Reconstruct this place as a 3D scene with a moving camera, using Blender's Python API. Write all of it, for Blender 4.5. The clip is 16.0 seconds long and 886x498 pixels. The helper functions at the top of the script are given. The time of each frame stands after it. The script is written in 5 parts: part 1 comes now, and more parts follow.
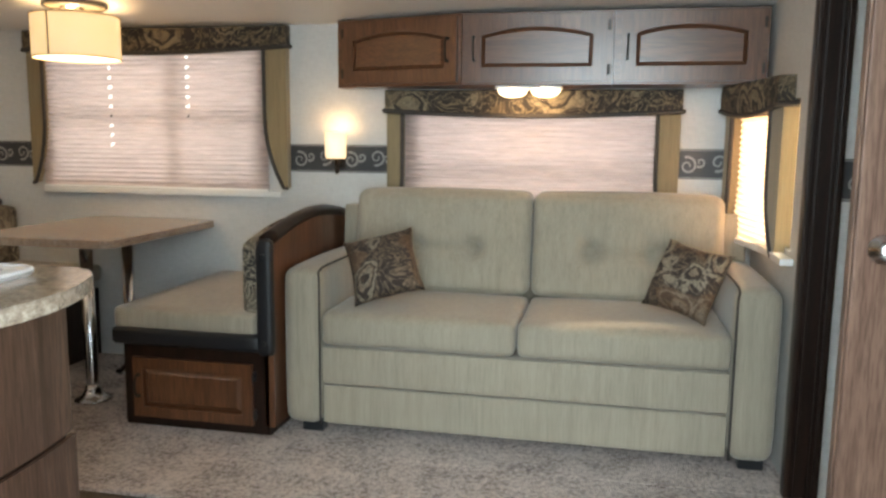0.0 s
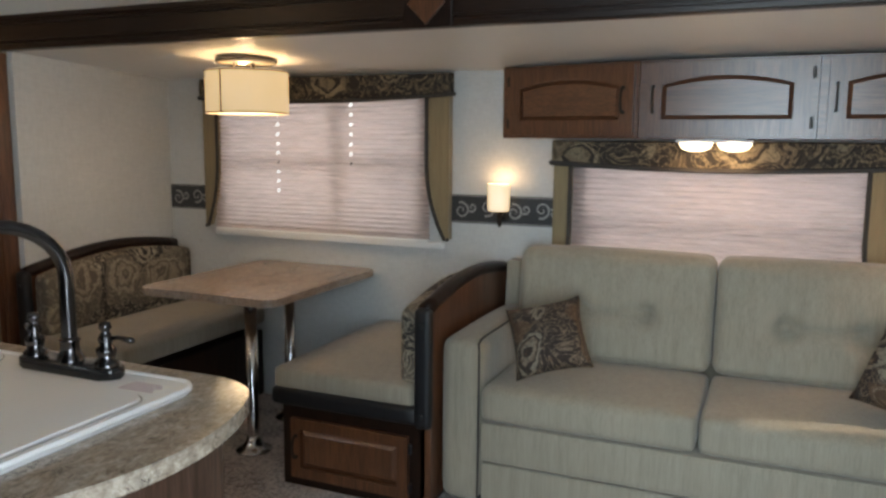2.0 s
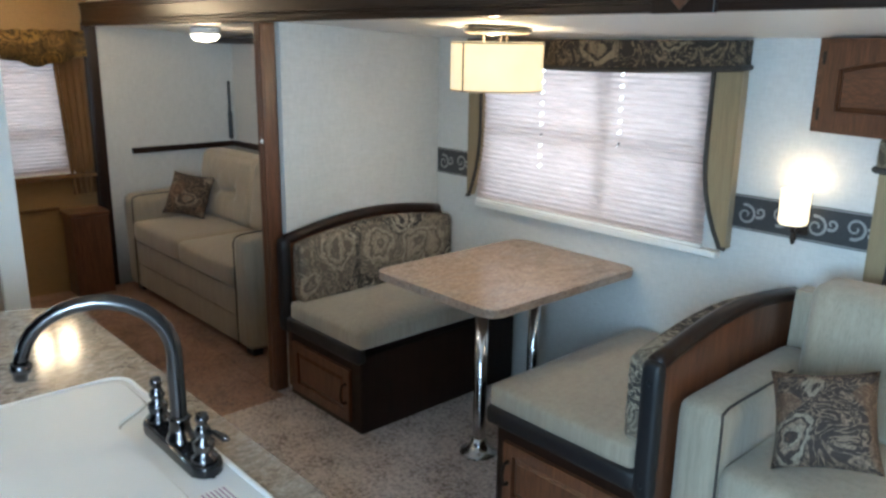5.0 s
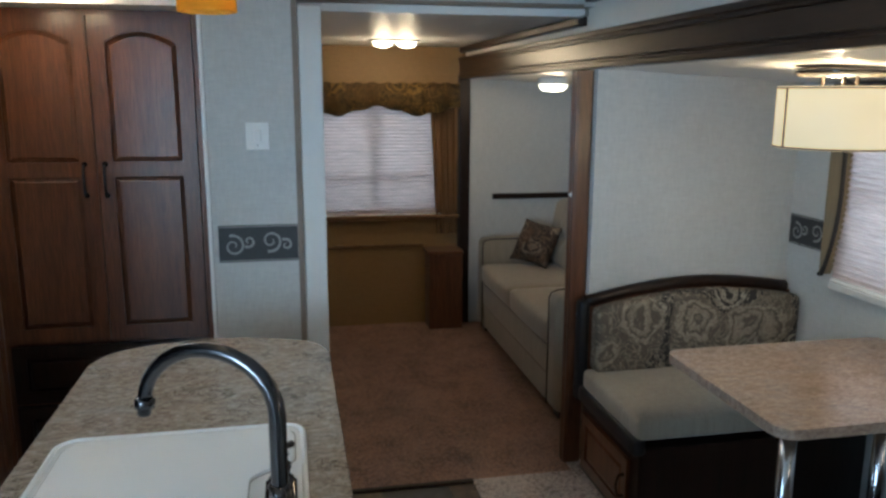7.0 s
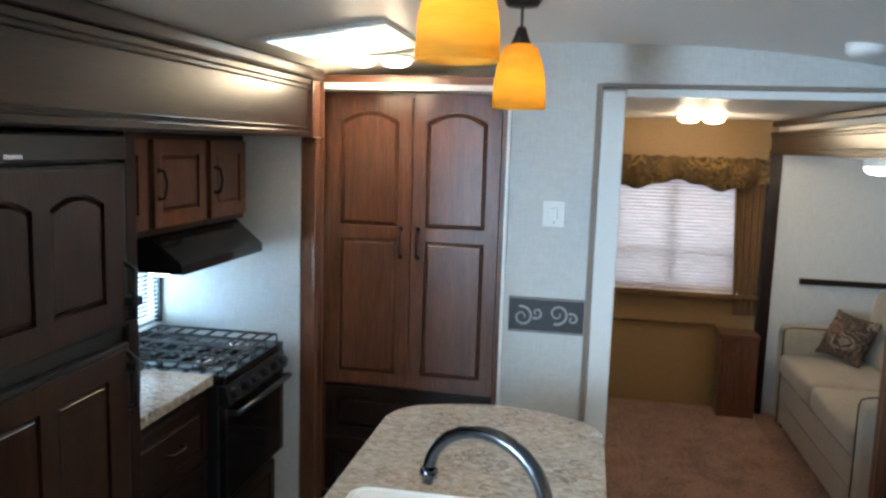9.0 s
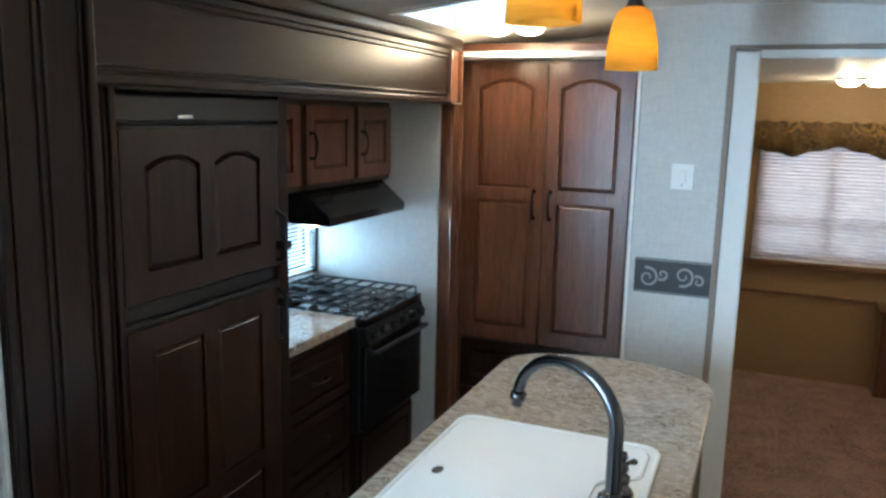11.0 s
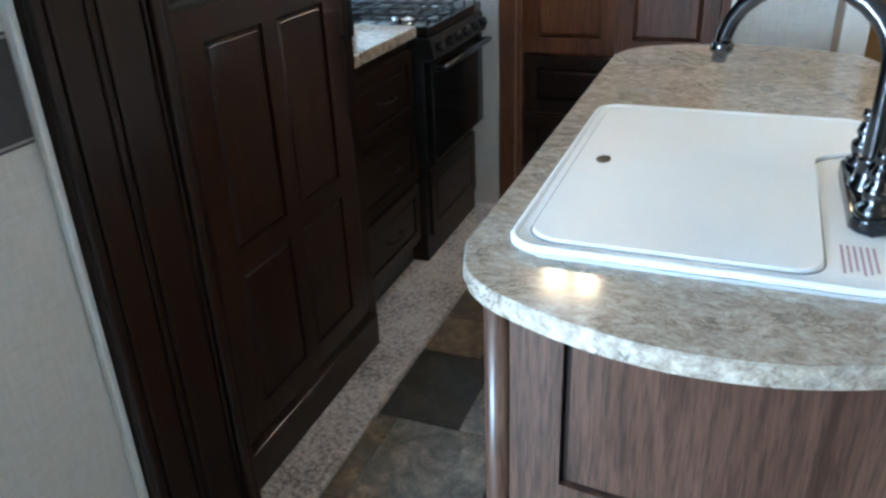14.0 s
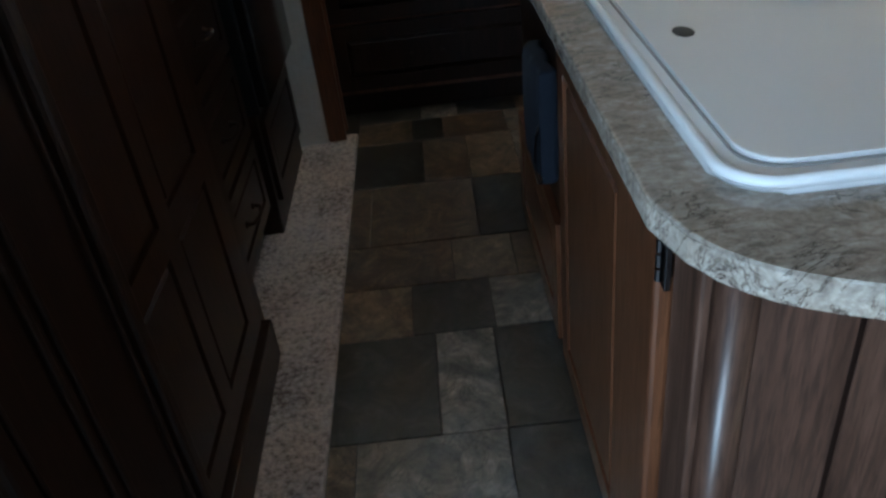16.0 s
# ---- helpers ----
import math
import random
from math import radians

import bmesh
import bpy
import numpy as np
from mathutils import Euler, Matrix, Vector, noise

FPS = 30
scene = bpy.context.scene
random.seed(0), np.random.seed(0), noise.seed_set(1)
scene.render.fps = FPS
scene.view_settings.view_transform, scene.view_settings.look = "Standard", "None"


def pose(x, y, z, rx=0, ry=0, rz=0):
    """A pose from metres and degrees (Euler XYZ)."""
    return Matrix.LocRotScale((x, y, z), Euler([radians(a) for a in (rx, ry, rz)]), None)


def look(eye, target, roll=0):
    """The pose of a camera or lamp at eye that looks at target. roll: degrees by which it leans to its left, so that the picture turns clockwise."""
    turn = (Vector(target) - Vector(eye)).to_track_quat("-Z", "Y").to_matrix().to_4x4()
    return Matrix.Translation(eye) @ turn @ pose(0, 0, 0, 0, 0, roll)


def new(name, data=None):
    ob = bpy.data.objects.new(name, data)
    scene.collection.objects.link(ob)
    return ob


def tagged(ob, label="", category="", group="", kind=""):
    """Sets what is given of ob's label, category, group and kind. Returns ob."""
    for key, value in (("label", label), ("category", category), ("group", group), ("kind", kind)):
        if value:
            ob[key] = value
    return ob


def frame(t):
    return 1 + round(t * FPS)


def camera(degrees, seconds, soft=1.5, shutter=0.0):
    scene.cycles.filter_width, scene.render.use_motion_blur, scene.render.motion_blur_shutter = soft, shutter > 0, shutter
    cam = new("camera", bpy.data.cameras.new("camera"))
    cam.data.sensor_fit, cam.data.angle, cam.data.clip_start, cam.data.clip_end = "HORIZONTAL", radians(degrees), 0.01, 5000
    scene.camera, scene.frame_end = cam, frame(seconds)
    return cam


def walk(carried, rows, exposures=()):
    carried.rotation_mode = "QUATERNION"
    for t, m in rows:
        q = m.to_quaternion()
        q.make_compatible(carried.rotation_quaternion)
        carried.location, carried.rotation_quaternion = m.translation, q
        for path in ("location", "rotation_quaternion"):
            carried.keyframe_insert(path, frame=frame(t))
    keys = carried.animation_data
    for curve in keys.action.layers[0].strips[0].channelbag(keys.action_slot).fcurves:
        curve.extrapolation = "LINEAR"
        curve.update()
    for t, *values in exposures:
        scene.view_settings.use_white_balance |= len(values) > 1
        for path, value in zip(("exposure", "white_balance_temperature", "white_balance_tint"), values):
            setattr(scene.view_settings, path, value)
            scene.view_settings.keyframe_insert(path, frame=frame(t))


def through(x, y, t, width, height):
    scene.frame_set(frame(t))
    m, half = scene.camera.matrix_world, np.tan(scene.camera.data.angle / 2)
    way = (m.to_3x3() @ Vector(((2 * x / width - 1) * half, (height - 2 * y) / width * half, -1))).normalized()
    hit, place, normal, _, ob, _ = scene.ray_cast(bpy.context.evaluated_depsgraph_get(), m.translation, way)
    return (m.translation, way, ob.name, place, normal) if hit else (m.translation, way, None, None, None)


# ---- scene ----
# ---- camera and its walk ----
cam = camera(59.4, 16.0, soft=2.7)
PATH = [
    (0, (0.422, -0.291, 1.216), (0.018, 1.648, 0.938), 0.6),
    (0.5, (0.38, -0.217, 1.257), (-0.02, 1.728, 1.013), 1.3),
    (1, (0.339, -0.127, 1.3), (-0.161, 1.791, 1.036), 0.4),
    (1.5, (0.319, -0.082, 1.371), (-0.346, 1.777, 1.054), 0.2),
    (2, (0.301, -0.072, 1.441), (-0.476, 1.751, 1.168), 0.5),
    (2.5, (0.241, 0.018, 1.459), (-0.638, 1.795, 1.191), 1.1),
    (3, (0.193, 0.157, 1.492), (-0.803, 1.852, 1.125), 1.4),
    (3.2, (0.173, 0.202, 1.543), (-0.867, 1.861, 1.134), 1.3),
    (5.3, (0.307, 0.624, 1.739), (-1.196, 1.844, 1.237), 0.4),
    (5.5, (0.287, 0.661, 1.729), (-1.27, 1.816, 1.235), 0.1),
    (6, (0.247, 0.829, 1.718), (-1.461, 1.774, 1.285), 0.4),
    (6.5, (0.217, 0.99, 1.729), (-1.61, 1.713, 1.356), 0.0),
    (7, (0.263, 1.186, 1.728), (-1.661, 1.567, 1.334), 0.2),
    (7.5, (0.326, 1.335, 1.752), (-1.638, 1.428, 1.388), 0.7),
    (8, (0.35, 1.374, 1.77), (-1.615, 1.249, 1.421), 1.3),
    (8.5, (0.33, 1.295, 1.81), (-1.631, 1.039, 1.512), 2.1),
    (9, (0.31, 1.193, 1.83), (-1.64, 0.838, 1.562), 1.8),
    (9.2, (0.317, 1.173, 1.841), (-1.628, 0.783, 1.585), 1.3),
    (11.3, (0.477, 1.442, 1.769), (-1.319, 0.648, 1.39), 1.1),
    (11.5, (0.482, 1.467, 1.743), (-1.305, 0.672, 1.323), 0.8),
    (12, (0.476, 1.491, 1.676), (-1.292, 0.735, 1.127), 0.4),
    (12.5, (0.476, 1.436, 1.625), (-1.234, 0.643, 0.959), -0.3),
    (13, (0.437, 1.301, 1.561), (-1.243, 0.534, 0.792), 0.1),
    (13.5, (0.325, 1.114, 1.504), (-1.343, 0.407, 0.657), -0.7),
    (14, (0.213, 0.945, 1.449), (-1.445, 0.272, 0.556), -2.4),
    (14.5, (0.088, 0.82, 1.392), (-1.548, 0.162, 0.447), -3.9),
    (15, (-0.059, 0.682, 1.344), (-1.722, 0.134, 0.377), -6.2),
    (15.5, (-0.136, 0.564, 1.306), (-1.812, 0.241, 0.264), -5.4),
    (16, (-0.203, 0.384, 1.29), (-1.871, 0.354, 0.187), -7.1),
]
EXPOSURES = [(0.0, -0.22, 7300, 10), (0.5, -0.40, 7200, 10), (1.5, -0.78, 7000, 10), (2.0, -0.76, 6800, 10), (2.5, -0.36, 6600, 8), (3.0, -0.06, 6300, 6), (5.5, 0.10, 5250, 0), (6.0, -0.24, 5200, 0), (6.5, -0.42, 5250, 0), (7.0, -0.47, 5200, 0), (8.0, 0.05, 5200, 0), (8.5, 0.32, 5200, 0), (9.0, 0.48, 5200, 0), (11.5, 0.40, 5050, -2), (12.5, 0.52, 5000, -2), (13.5, 0.62, 5150, 0), (14.5, 0.12, 5150, 0), (15.0, -0.32, 5100, 2), (15.5, -0.65, 5200, 2), (16.0, -0.9, 5250, 2)]
walk(cam, [(t, look(eye, target, roll)) for t, eye, target, roll in PATH], EXPOSURES)

# ---- world, sun and large lights ----
world = bpy.data.worlds.new("sky")
scene.world = world
world.use_nodes = True
wn = world.node_tree
sky = wn.nodes.new("ShaderNodeTexSky")
sky.sky_type = "NISHITA"
sky.sun_disc = False
sky.sun_elevation, sky.sun_rotation = radians(38), radians(75)
wn.links.new(sky.outputs[0], wn.nodes["Background"].inputs[0])
wn.nodes["Background"].inputs[1].default_value = 0.12


def lamp(name, kind, place, energy, colour, size=0.05, target=None, size_y=None):
    data = bpy.data.lights.new(name, kind)
    data.energy, data.color = energy, colour
    if kind == "AREA":
        data.size = size
        if size_y:
            data.shape, data.size_y = "RECTANGLE", size_y
    elif kind == "SUN":
        data.angle = size
    else:
        data.shadow_soft_size = size
    ob = new(name, data)
    ob.matrix_world = look(place, target) if target else pose(*place)
    return ob


WARM = (1.0, 0.66, 0.36)
DAY = (0.66, 0.84, 1.0)
lamp("sun", "SUN", (8, 2, 8), 3.0, (1.0, 0.93, 0.82), radians(0.5), (0, 0.6, 0.5))
# daylight at the openings: entry door, the blinds and the roof hatch
lamp("entry_daylight", "AREA", (0.45, -1.9, 1.45), 380.0, DAY, 2.2, (0.15, 1.2, 0.8), 2.4)
lamp("entry_side_daylight", "AREA", (3.3, -1.15, 1.45), 860.0, (0.74, 0.88, 1.0), 2.4, (-2.9, 1.0, 1.2), 2.2)
lamp("dinette_window_daylight", "AREA", (-1.94, 3.72, 1.35), 15.0, (0.93, 0.96, 1.0), 1.30, (-1.94, 2.0, 1.25), 0.8)
lamp("sofa_window_daylight", "AREA", (0.08, 3.72, 1.15), 11.0, (0.95, 0.95, 1.0), 1.25, (0.08, 2.0, 1.1), 0.65)
lamp("side_window_daylight", "AREA", (1.42, 3.05, 1.15), 70.0, (1.0, 0.72, 0.40), 0.7, (0.0, 2.95, 1.0), 0.6)
lamp("rear_window_daylight", "AREA", (-5.66, 1.80, 1.27), 9.0, (0.95, 0.97, 1.0), 0.95, (-3.0, 1.80, 1.2), 0.85)
lamp("kitchen_window_daylight", "AREA", (-2.62, -1.05, 1.15), 14.0, DAY, 0.6, (-2.62, 0.0, 1.1), 0.4)
lamp("hatch_daylight", "AREA", (-2.44, 0.30, 2.55), 42.0, DAY, 0.56, (-2.44, 0.30, 0), 0.42)


# ---- building helpers ----
def thing(name, place, label, category, group="", kind=""):
    """An empty at the thing's base; its parts hang under it."""
    ob = new(name)
    ob.location = place
    ob.empty_display_size = 0.05
    return tagged(ob, label, category, group, kind)


def root_of(ob):
    while ob.parent:
        ob = ob.parent
    return ob


def part(name, bm, material, parent=None, label="", smooth=False):
    """Links a bmesh in world metres as one mesh object under a thing or under a part."""
    if parent is not None:
        base = root_of(parent)
        bmesh.ops.translate(bm, verts=bm.verts, vec=-Vector(base.location))
    mesh = bpy.data.meshes.new(name)
    bmesh.ops.recalc_face_normals(bm, faces=bm.faces)
    bm.to_mesh(mesh)
    bm.free()
    mesh.materials.append(material)
    if smooth:
        mesh.polygons.foreach_set("use_smooth", [True] * len(mesh.polygons))
    ob = new(name, mesh)
    if parent is not None:
        ob.parent = parent
    if label:
        ob["label"] = label
    return ob


def solid(name, bm, material, label, category, group="", smooth=False, kind=""):
    """A thing of one mesh."""
    return tagged(part(name, bm, material, None, "", smooth), label, category, group, kind)


def setting(name, bm, material, label, category, smooth=False):
    return tagged(part(name, bm, material, None, "", smooth), label, category, "", "structure")


def box(x0, x1, y0, y1, z0, z1, bevel=0.0, bm=None, seg=2):
    own = bmesh.new()
    bmesh.ops.create_cube(own, size=1.0)
    for v in own.verts:
        v.co = ((x0 + x1) / 2 + v.co.x * (x1 - x0), (y0 + y1) / 2 + v.co.y * (y1 - y0), (z0 + z1) / 2 + v.co.z * (z1 - z0))
    if bevel:
        bmesh.ops.bevel(own, geom=own.edges[:], offset=bevel, segments=seg, affect="EDGES", profile=0.5)
    return merge(bm, own)


def merge(bm, own):
    if bm is None:
        return own
    mesh = bpy.data.meshes.new("tmp")
    own.to_mesh(mesh)
    own.free()
    bm.from_mesh(mesh)
    bpy.data.meshes.remove(mesh)
    return bm


def soft_box(x0, x1, y0, y1, z0, z1, r=0.04, cuts=9, puff=(0, 0, 0), shape=None):
    """A cushion: a box with round edges, its faces swollen by puff metres; shape(p) moves each point after that."""
    bm = bmesh.new()
    bmesh.ops.create_cube(bm, size=2.0)
    bmesh.ops.subdivide_edges(bm, edges=bm.edges[:], cuts=cuts, use_grid_fill=True)
    c = Vector(((x0 + x1) / 2, (y0 + y1) / 2, (z0 + z1) / 2))
    h = Vector(((x1 - x0) / 2, (y1 - y0) / 2, (z1 - z0) / 2))
    r = min(r, h.x, h.y, h.z)
    for v in bm.verts:
        s = [math.sin(a * math.pi / 2) for a in v.co]
        p = Vector((s[0] * h.x, s[1] * h.y, s[2] * h.z))
        q = Vector([max(-(h[i] - r), min(h[i] - r, p[i])) for i in range(3)])
        d = p - q
        if d.length > 1e-6:
            p = q + d.normalized() * r
        w = [1 - a * a for a in s]
        grow = Vector((s[0] * puff[0] * w[1] * w[2], s[1] * puff[1] * w[0] * w[2], s[2] * puff[2] * w[0] * w[1]))
        v.co = c + p + grow
        if shape:
            v.co = shape(v.co.copy())
    return bm


def tube(points, r, sides=8, bm=None, closed=False):
    """A round bar along the points; r is one radius or one for each point."""
    own = bm or bmesh.new()
    pts = [Vector(p) for p in points]
    n = len(pts)
    rs = r if isinstance(r, (list, tuple)) else [r] * n
    rings, side = [], None
    for i, p in enumerate(pts):
        a = pts[i - 1] if (i or closed) else p
        b = pts[(i + 1) % n] if (i < n - 1 or closed) else p
        d = (b - a).normalized()
        if side is None:
            side = d.orthogonal().normalized()
        side = (side - d * side.dot(d)).normalized()
        up = d.cross(side)
        rings.append([own.verts.new(p + (side * math.cos(k * math.tau / sides) + up * math.sin(k * math.tau / sides)) * rs[i]) for k in range(sides)])
    last = n if closed else n - 1
    for i in range(last):
        r0, r1 = rings[i], rings[(i + 1) % n]
        for k in range(sides):
            own.faces.new((r0[k], r0[(k + 1) % sides], r1[(k + 1) % sides], r1[k]))
    if not closed:
        own.faces.new(rings[0][::-1])
        own.faces.new(rings[-1])
    return own


def lathe(x, y, profile, sides=24, sx=1.0, sy=1.0, bm=None):
    """Turns (radius, height) pairs about the upright through x, y."""
    own = bm or bmesh.new()
    rings = []
    for r, z in profile:
        if r < 1e-5:
            rings.append([own.verts.new((x, y, z))])
        else:
            rings.append([own.verts.new((x + r * sx * math.cos(k * math.tau / sides), y + r * sy * math.sin(k * math.tau / sides), z)) for k in range(sides)])
    for a, b in zip(rings, rings[1:]):
        for k in range(sides):
            j = (k + 1) % sides
            if len(a) == 1 and len(b) > 1:
                own.faces.new((a[0], b[j], b[k]))
            elif len(b) == 1 and len(a) > 1:
                own.faces.new((a[k], a[j], b[0]))
            elif len(a) > 1:
                own.faces.new((a[k], a[j], b[j], b[k]))
    return own


def slab(outline, z0, z1, bevel=0.0, bm=None, seg=2):
    """A flat plate with the given outline in plan."""
    own = bmesh.new()
    low = [own.verts.new((x, y, z0)) for x, y in outline]
    high = [own.verts.new((x, y, z1)) for x, y in outline]
    n = len(outline)
    top = own.faces.new(high)
    bottom = own.faces.new(low[::-1])
    for i in range(n):
        own.faces.new((low[i], low[(i + 1) % n], high[(i + 1) % n], high[i]))
    if bevel:
        bmesh.ops.bevel(own, geom=list(top.edges) + list(bottom.edges), offset=bevel, segments=seg, affect="EDGES", profile=0.5)
    return merge(bm, own)


def prism(outline, place, depth, bevel=0.0):
    """An outline of (u, v) pushed out by depth along the third axis, set by the matrix place."""
    bm = slab(outline, 0.0, depth, bevel)
    bmesh.ops.transform(bm, matrix=place, verts=bm.verts)
    return bm


def plane_at(origin, u, v):
    """The matrix that carries (u, v, out) to the world; out is u x v."""
    u, v = Vector(u).normalized(), Vector(v).normalized()
    m = Matrix((u, v, u.cross(v))).transposed().to_4x4()
    m.translation = Vector(origin)
    return m


def rounded(x0, x1, y0, y1, r, n=6):
    """A rectangle's outline with round corners."""
    out = []
    for cx, cy, a in ((x1 - r, y1 - r, 0), (x0 + r, y1 - r, 90), (x0 + r, y0 + r, 180), (x1 - r, y0 + r, 270)):
        for k in range(n + 1):
            t = radians(a + 90 * k / n)
            out.append((cx + r * math.cos(t), cy + r * math.sin(t)))
    return out


def opening_loop(u0, u1, v0, v1, arch, n=10):
    """The loop of a panel's opening: round the bottom, up, and over the (arched) top; with the loop it meets on the frame's outside."""
    loop = [(u0, v0), (u1, v0)]
    for k in range(n + 1):
        s = k / n
        loop.append((u1 + (u0 - u1) * s, v1 - arch + arch * (1 - (2 * s - 1) ** 2) if arch else v1))
    return loop


def panel_door(place, w, h, thick, stile, panels, raise_in=0.028):
    """A frame-and-panel door. panels: (v0, v1, arch) of each opening, from the bottom up, or (v0, v1, arch, u0, u1).
    Returns the frame and a list of raised panels, as bmeshes in the world."""
    frame_bm, fields = bmesh.new(), []
    groups = {}
    for pn in panels:
        u0, u1 = (pn[3], pn[4]) if len(pn) > 3 else (stile, w - stile)
        groups.setdefault((u0, u1), []).append((pn[0], pn[1], pn[2]))
    cols = sorted(groups)
    edges_u = [0.0] + [(cols[i][1] + cols[i + 1][0]) / 2 for i in range(len(cols) - 1)] + [w]
    for ci, (u0, u1) in enumerate(cols):
        a, b = edges_u[ci], edges_u[ci + 1]
        rows = sorted(groups[(u0, u1)])
        edges_v = [0.0] + [(rows[i][1] + rows[i + 1][0]) / 2 for i in range(len(rows) - 1)] + [h]
        for ri, (v0, v1, arch) in enumerate(rows):
            lo, hi = edges_v[ri], edges_v[ri + 1]
            inner = opening_loop(u0, u1, v0, v1, arch)
            n = len(inner) - 3
            outer = [(a, lo), (b, lo)] + [(b if k == 0 else a if k == n else inner[2 + k][0], hi) for k in range(n + 1)]
            fi = [frame_bm.verts.new((*p, thick)) for p in inner]
            fo = [frame_bm.verts.new((*p, thick)) for p in outer]
            fb = [frame_bm.verts.new((p[0], p[1], thick - 0.010)) for p in [(u0 + (q[0] - u0) * 1.0, q[1]) for q in inner]]
            ob = [frame_bm.verts.new((*p, 0.0)) for p in outer]
            m = len(inner)
            for i in range(m):
                j = (i + 1) % m
                frame_bm.faces.new((fo[i], fo[j], fi[j], fi[i]))
                frame_bm.faces.new((fi[i], fi[j], fb[j], fb[i]))
                frame_bm.faces.new((ob[i], ob[j], fo[j], fo[i]))
            frame_bm.faces.new(ob[::-1])
            field = bmesh.new()
            uc, vc = (u0 + u1) / 2, (v0 + v1) / 2
            rings = []
            for inset, depth in ((0.0, thick - 0.016), (0.005, thick - 0.0145), (raise_in * 0.8, thick - 0.002)):
                ku, kv = 1 - 2 * inset / (u1 - u0), 1 - 2 * inset / (v1 - v0)
                rings.append([field.verts.new((uc + (p[0] - uc) * ku, vc + (p[1] - vc) * kv, depth)) for p in inner])
            for r0, r1 in zip(rings, rings[1:]):
                for i in range(m):
                    j = (i + 1) % m
                    field.faces.new((r0[i], r0[j], r1[j], r1[i]))
            field.faces.new(rings[-1])
            field.faces.new(rings[0][::-1])
            bmesh.ops.transform(field, matrix=place, verts=field.verts)
            fields.append(field)
    bmesh.ops.remove_doubles(frame_bm, verts=frame_bm.verts, dist=0.0002)
    bmesh.ops.transform(frame_bm, matrix=place, verts=frame_bm.verts)
    return frame_bm, fields


def bow_handle(place, length, out=0.028, r=0.005):
    """A bow pull along v, standing out from the origin of place."""
    pts = [(0, -length / 2, 0.0), (0, -length / 2, out * 0.5)]
    for k in range(9):
        s = k / 8
        pts.append((0, length * (s - 0.5) * 0.96, out * (0.75 + 0.35 * math.sin(math.pi * s))))
    pts += [(0, length / 2, out * 0.5), (0, length / 2, 0.0)]
    bm = tube([place @ Vector(p) for p in pts], r, 8)
    for v in (-length / 2, length / 2):
        tube([place @ Vector((0, v, 0.0)), place @ Vector((0, v, 0.006))], r * 1.9, 8, bm)
    return bm


# ---- materials ----
def material(name, rough=0.6, metal=0.0, base=(0.5, 0.5, 0.5)):
    m = bpy.data.materials.new(name)
    m.use_nodes = True
    b = m.node_tree.nodes["Principled BSDF"]
    b.inputs["Base Color"].default_value = (*base, 1)
    b.inputs["Roughness"].default_value = rough
    b.inputs["Metallic"].default_value = metal
    return m, m.node_tree, b


def node(t, kind, **values):
    n = t.nodes.new("ShaderNode" + kind)
    for key, value in values.items():
        n.inputs[key.replace("_", " ")].default_value = value
    return n


def coords(t, scale=(1, 1, 1)):
    c = t.nodes.new("ShaderNodeTexCoord")
    m = t.nodes.new("ShaderNodeMapping")
    m.inputs["Scale"].default_value = scale
    t.links.new(c.outputs["Object"], m.inputs["Vector"])
    return m.outputs["Vector"]


def noise_at(t, vec, scale, detail=4.0, rough=0.55, distort=0.0):
    n = node(t, "TexNoise", Scale=scale, Detail=detail, Roughness=rough, Distortion=distort)
    t.links.new(vec, n.inputs["Vector"])
    return n.outputs["Fac"]


def ramp(t, fac, stops):
    r = t.nodes.new("ShaderNodeValToRGB")
    while len(r.color_ramp.elements) < len(stops):
        r.color_ramp.elements.new(0.5)
    for e, (p, c) in zip(r.color_ramp.elements, stops):
        e.position, e.color = p, (*c, 1)
    t.links.new(fac, r.inputs["Fac"])
    return r.outputs["Color"]


def mix(t, fac, a, b, mode="MIX"):
    n = t.nodes.new("ShaderNodeMix")
    n.data_type, n.blend_type = "RGBA", mode
    for sock, value in ((n.inputs[0], fac), (n.inputs[6], a), (n.inputs[7], b)):
        if isinstance(value, (int, float)):
            sock.default_value = value
        elif isinstance(value, tuple):
            sock.default_value = (*value, 1)
        else:
            t.links.new(value, sock)
    return n.outputs[2]


def calc(t, op, a, b=0.0):
    n = t.nodes.new("ShaderNodeMath")
    n.operation = op
    for sock, value in ((n.inputs[0], a), (n.inputs[1], b)):
        if isinstance(value, (int, float)):
            sock.default_value = value
        else:
            t.links.new(value, sock)
    return n.outputs[0]


def bump(t, b, height, strength=0.2, distance=0.002):
    n = node(t, "Bump", Strength=strength, Distance=distance)
    t.links.new(height, n.inputs["Height"])
    t.links.new(n.outputs["Normal"], b.inputs["Normal"])


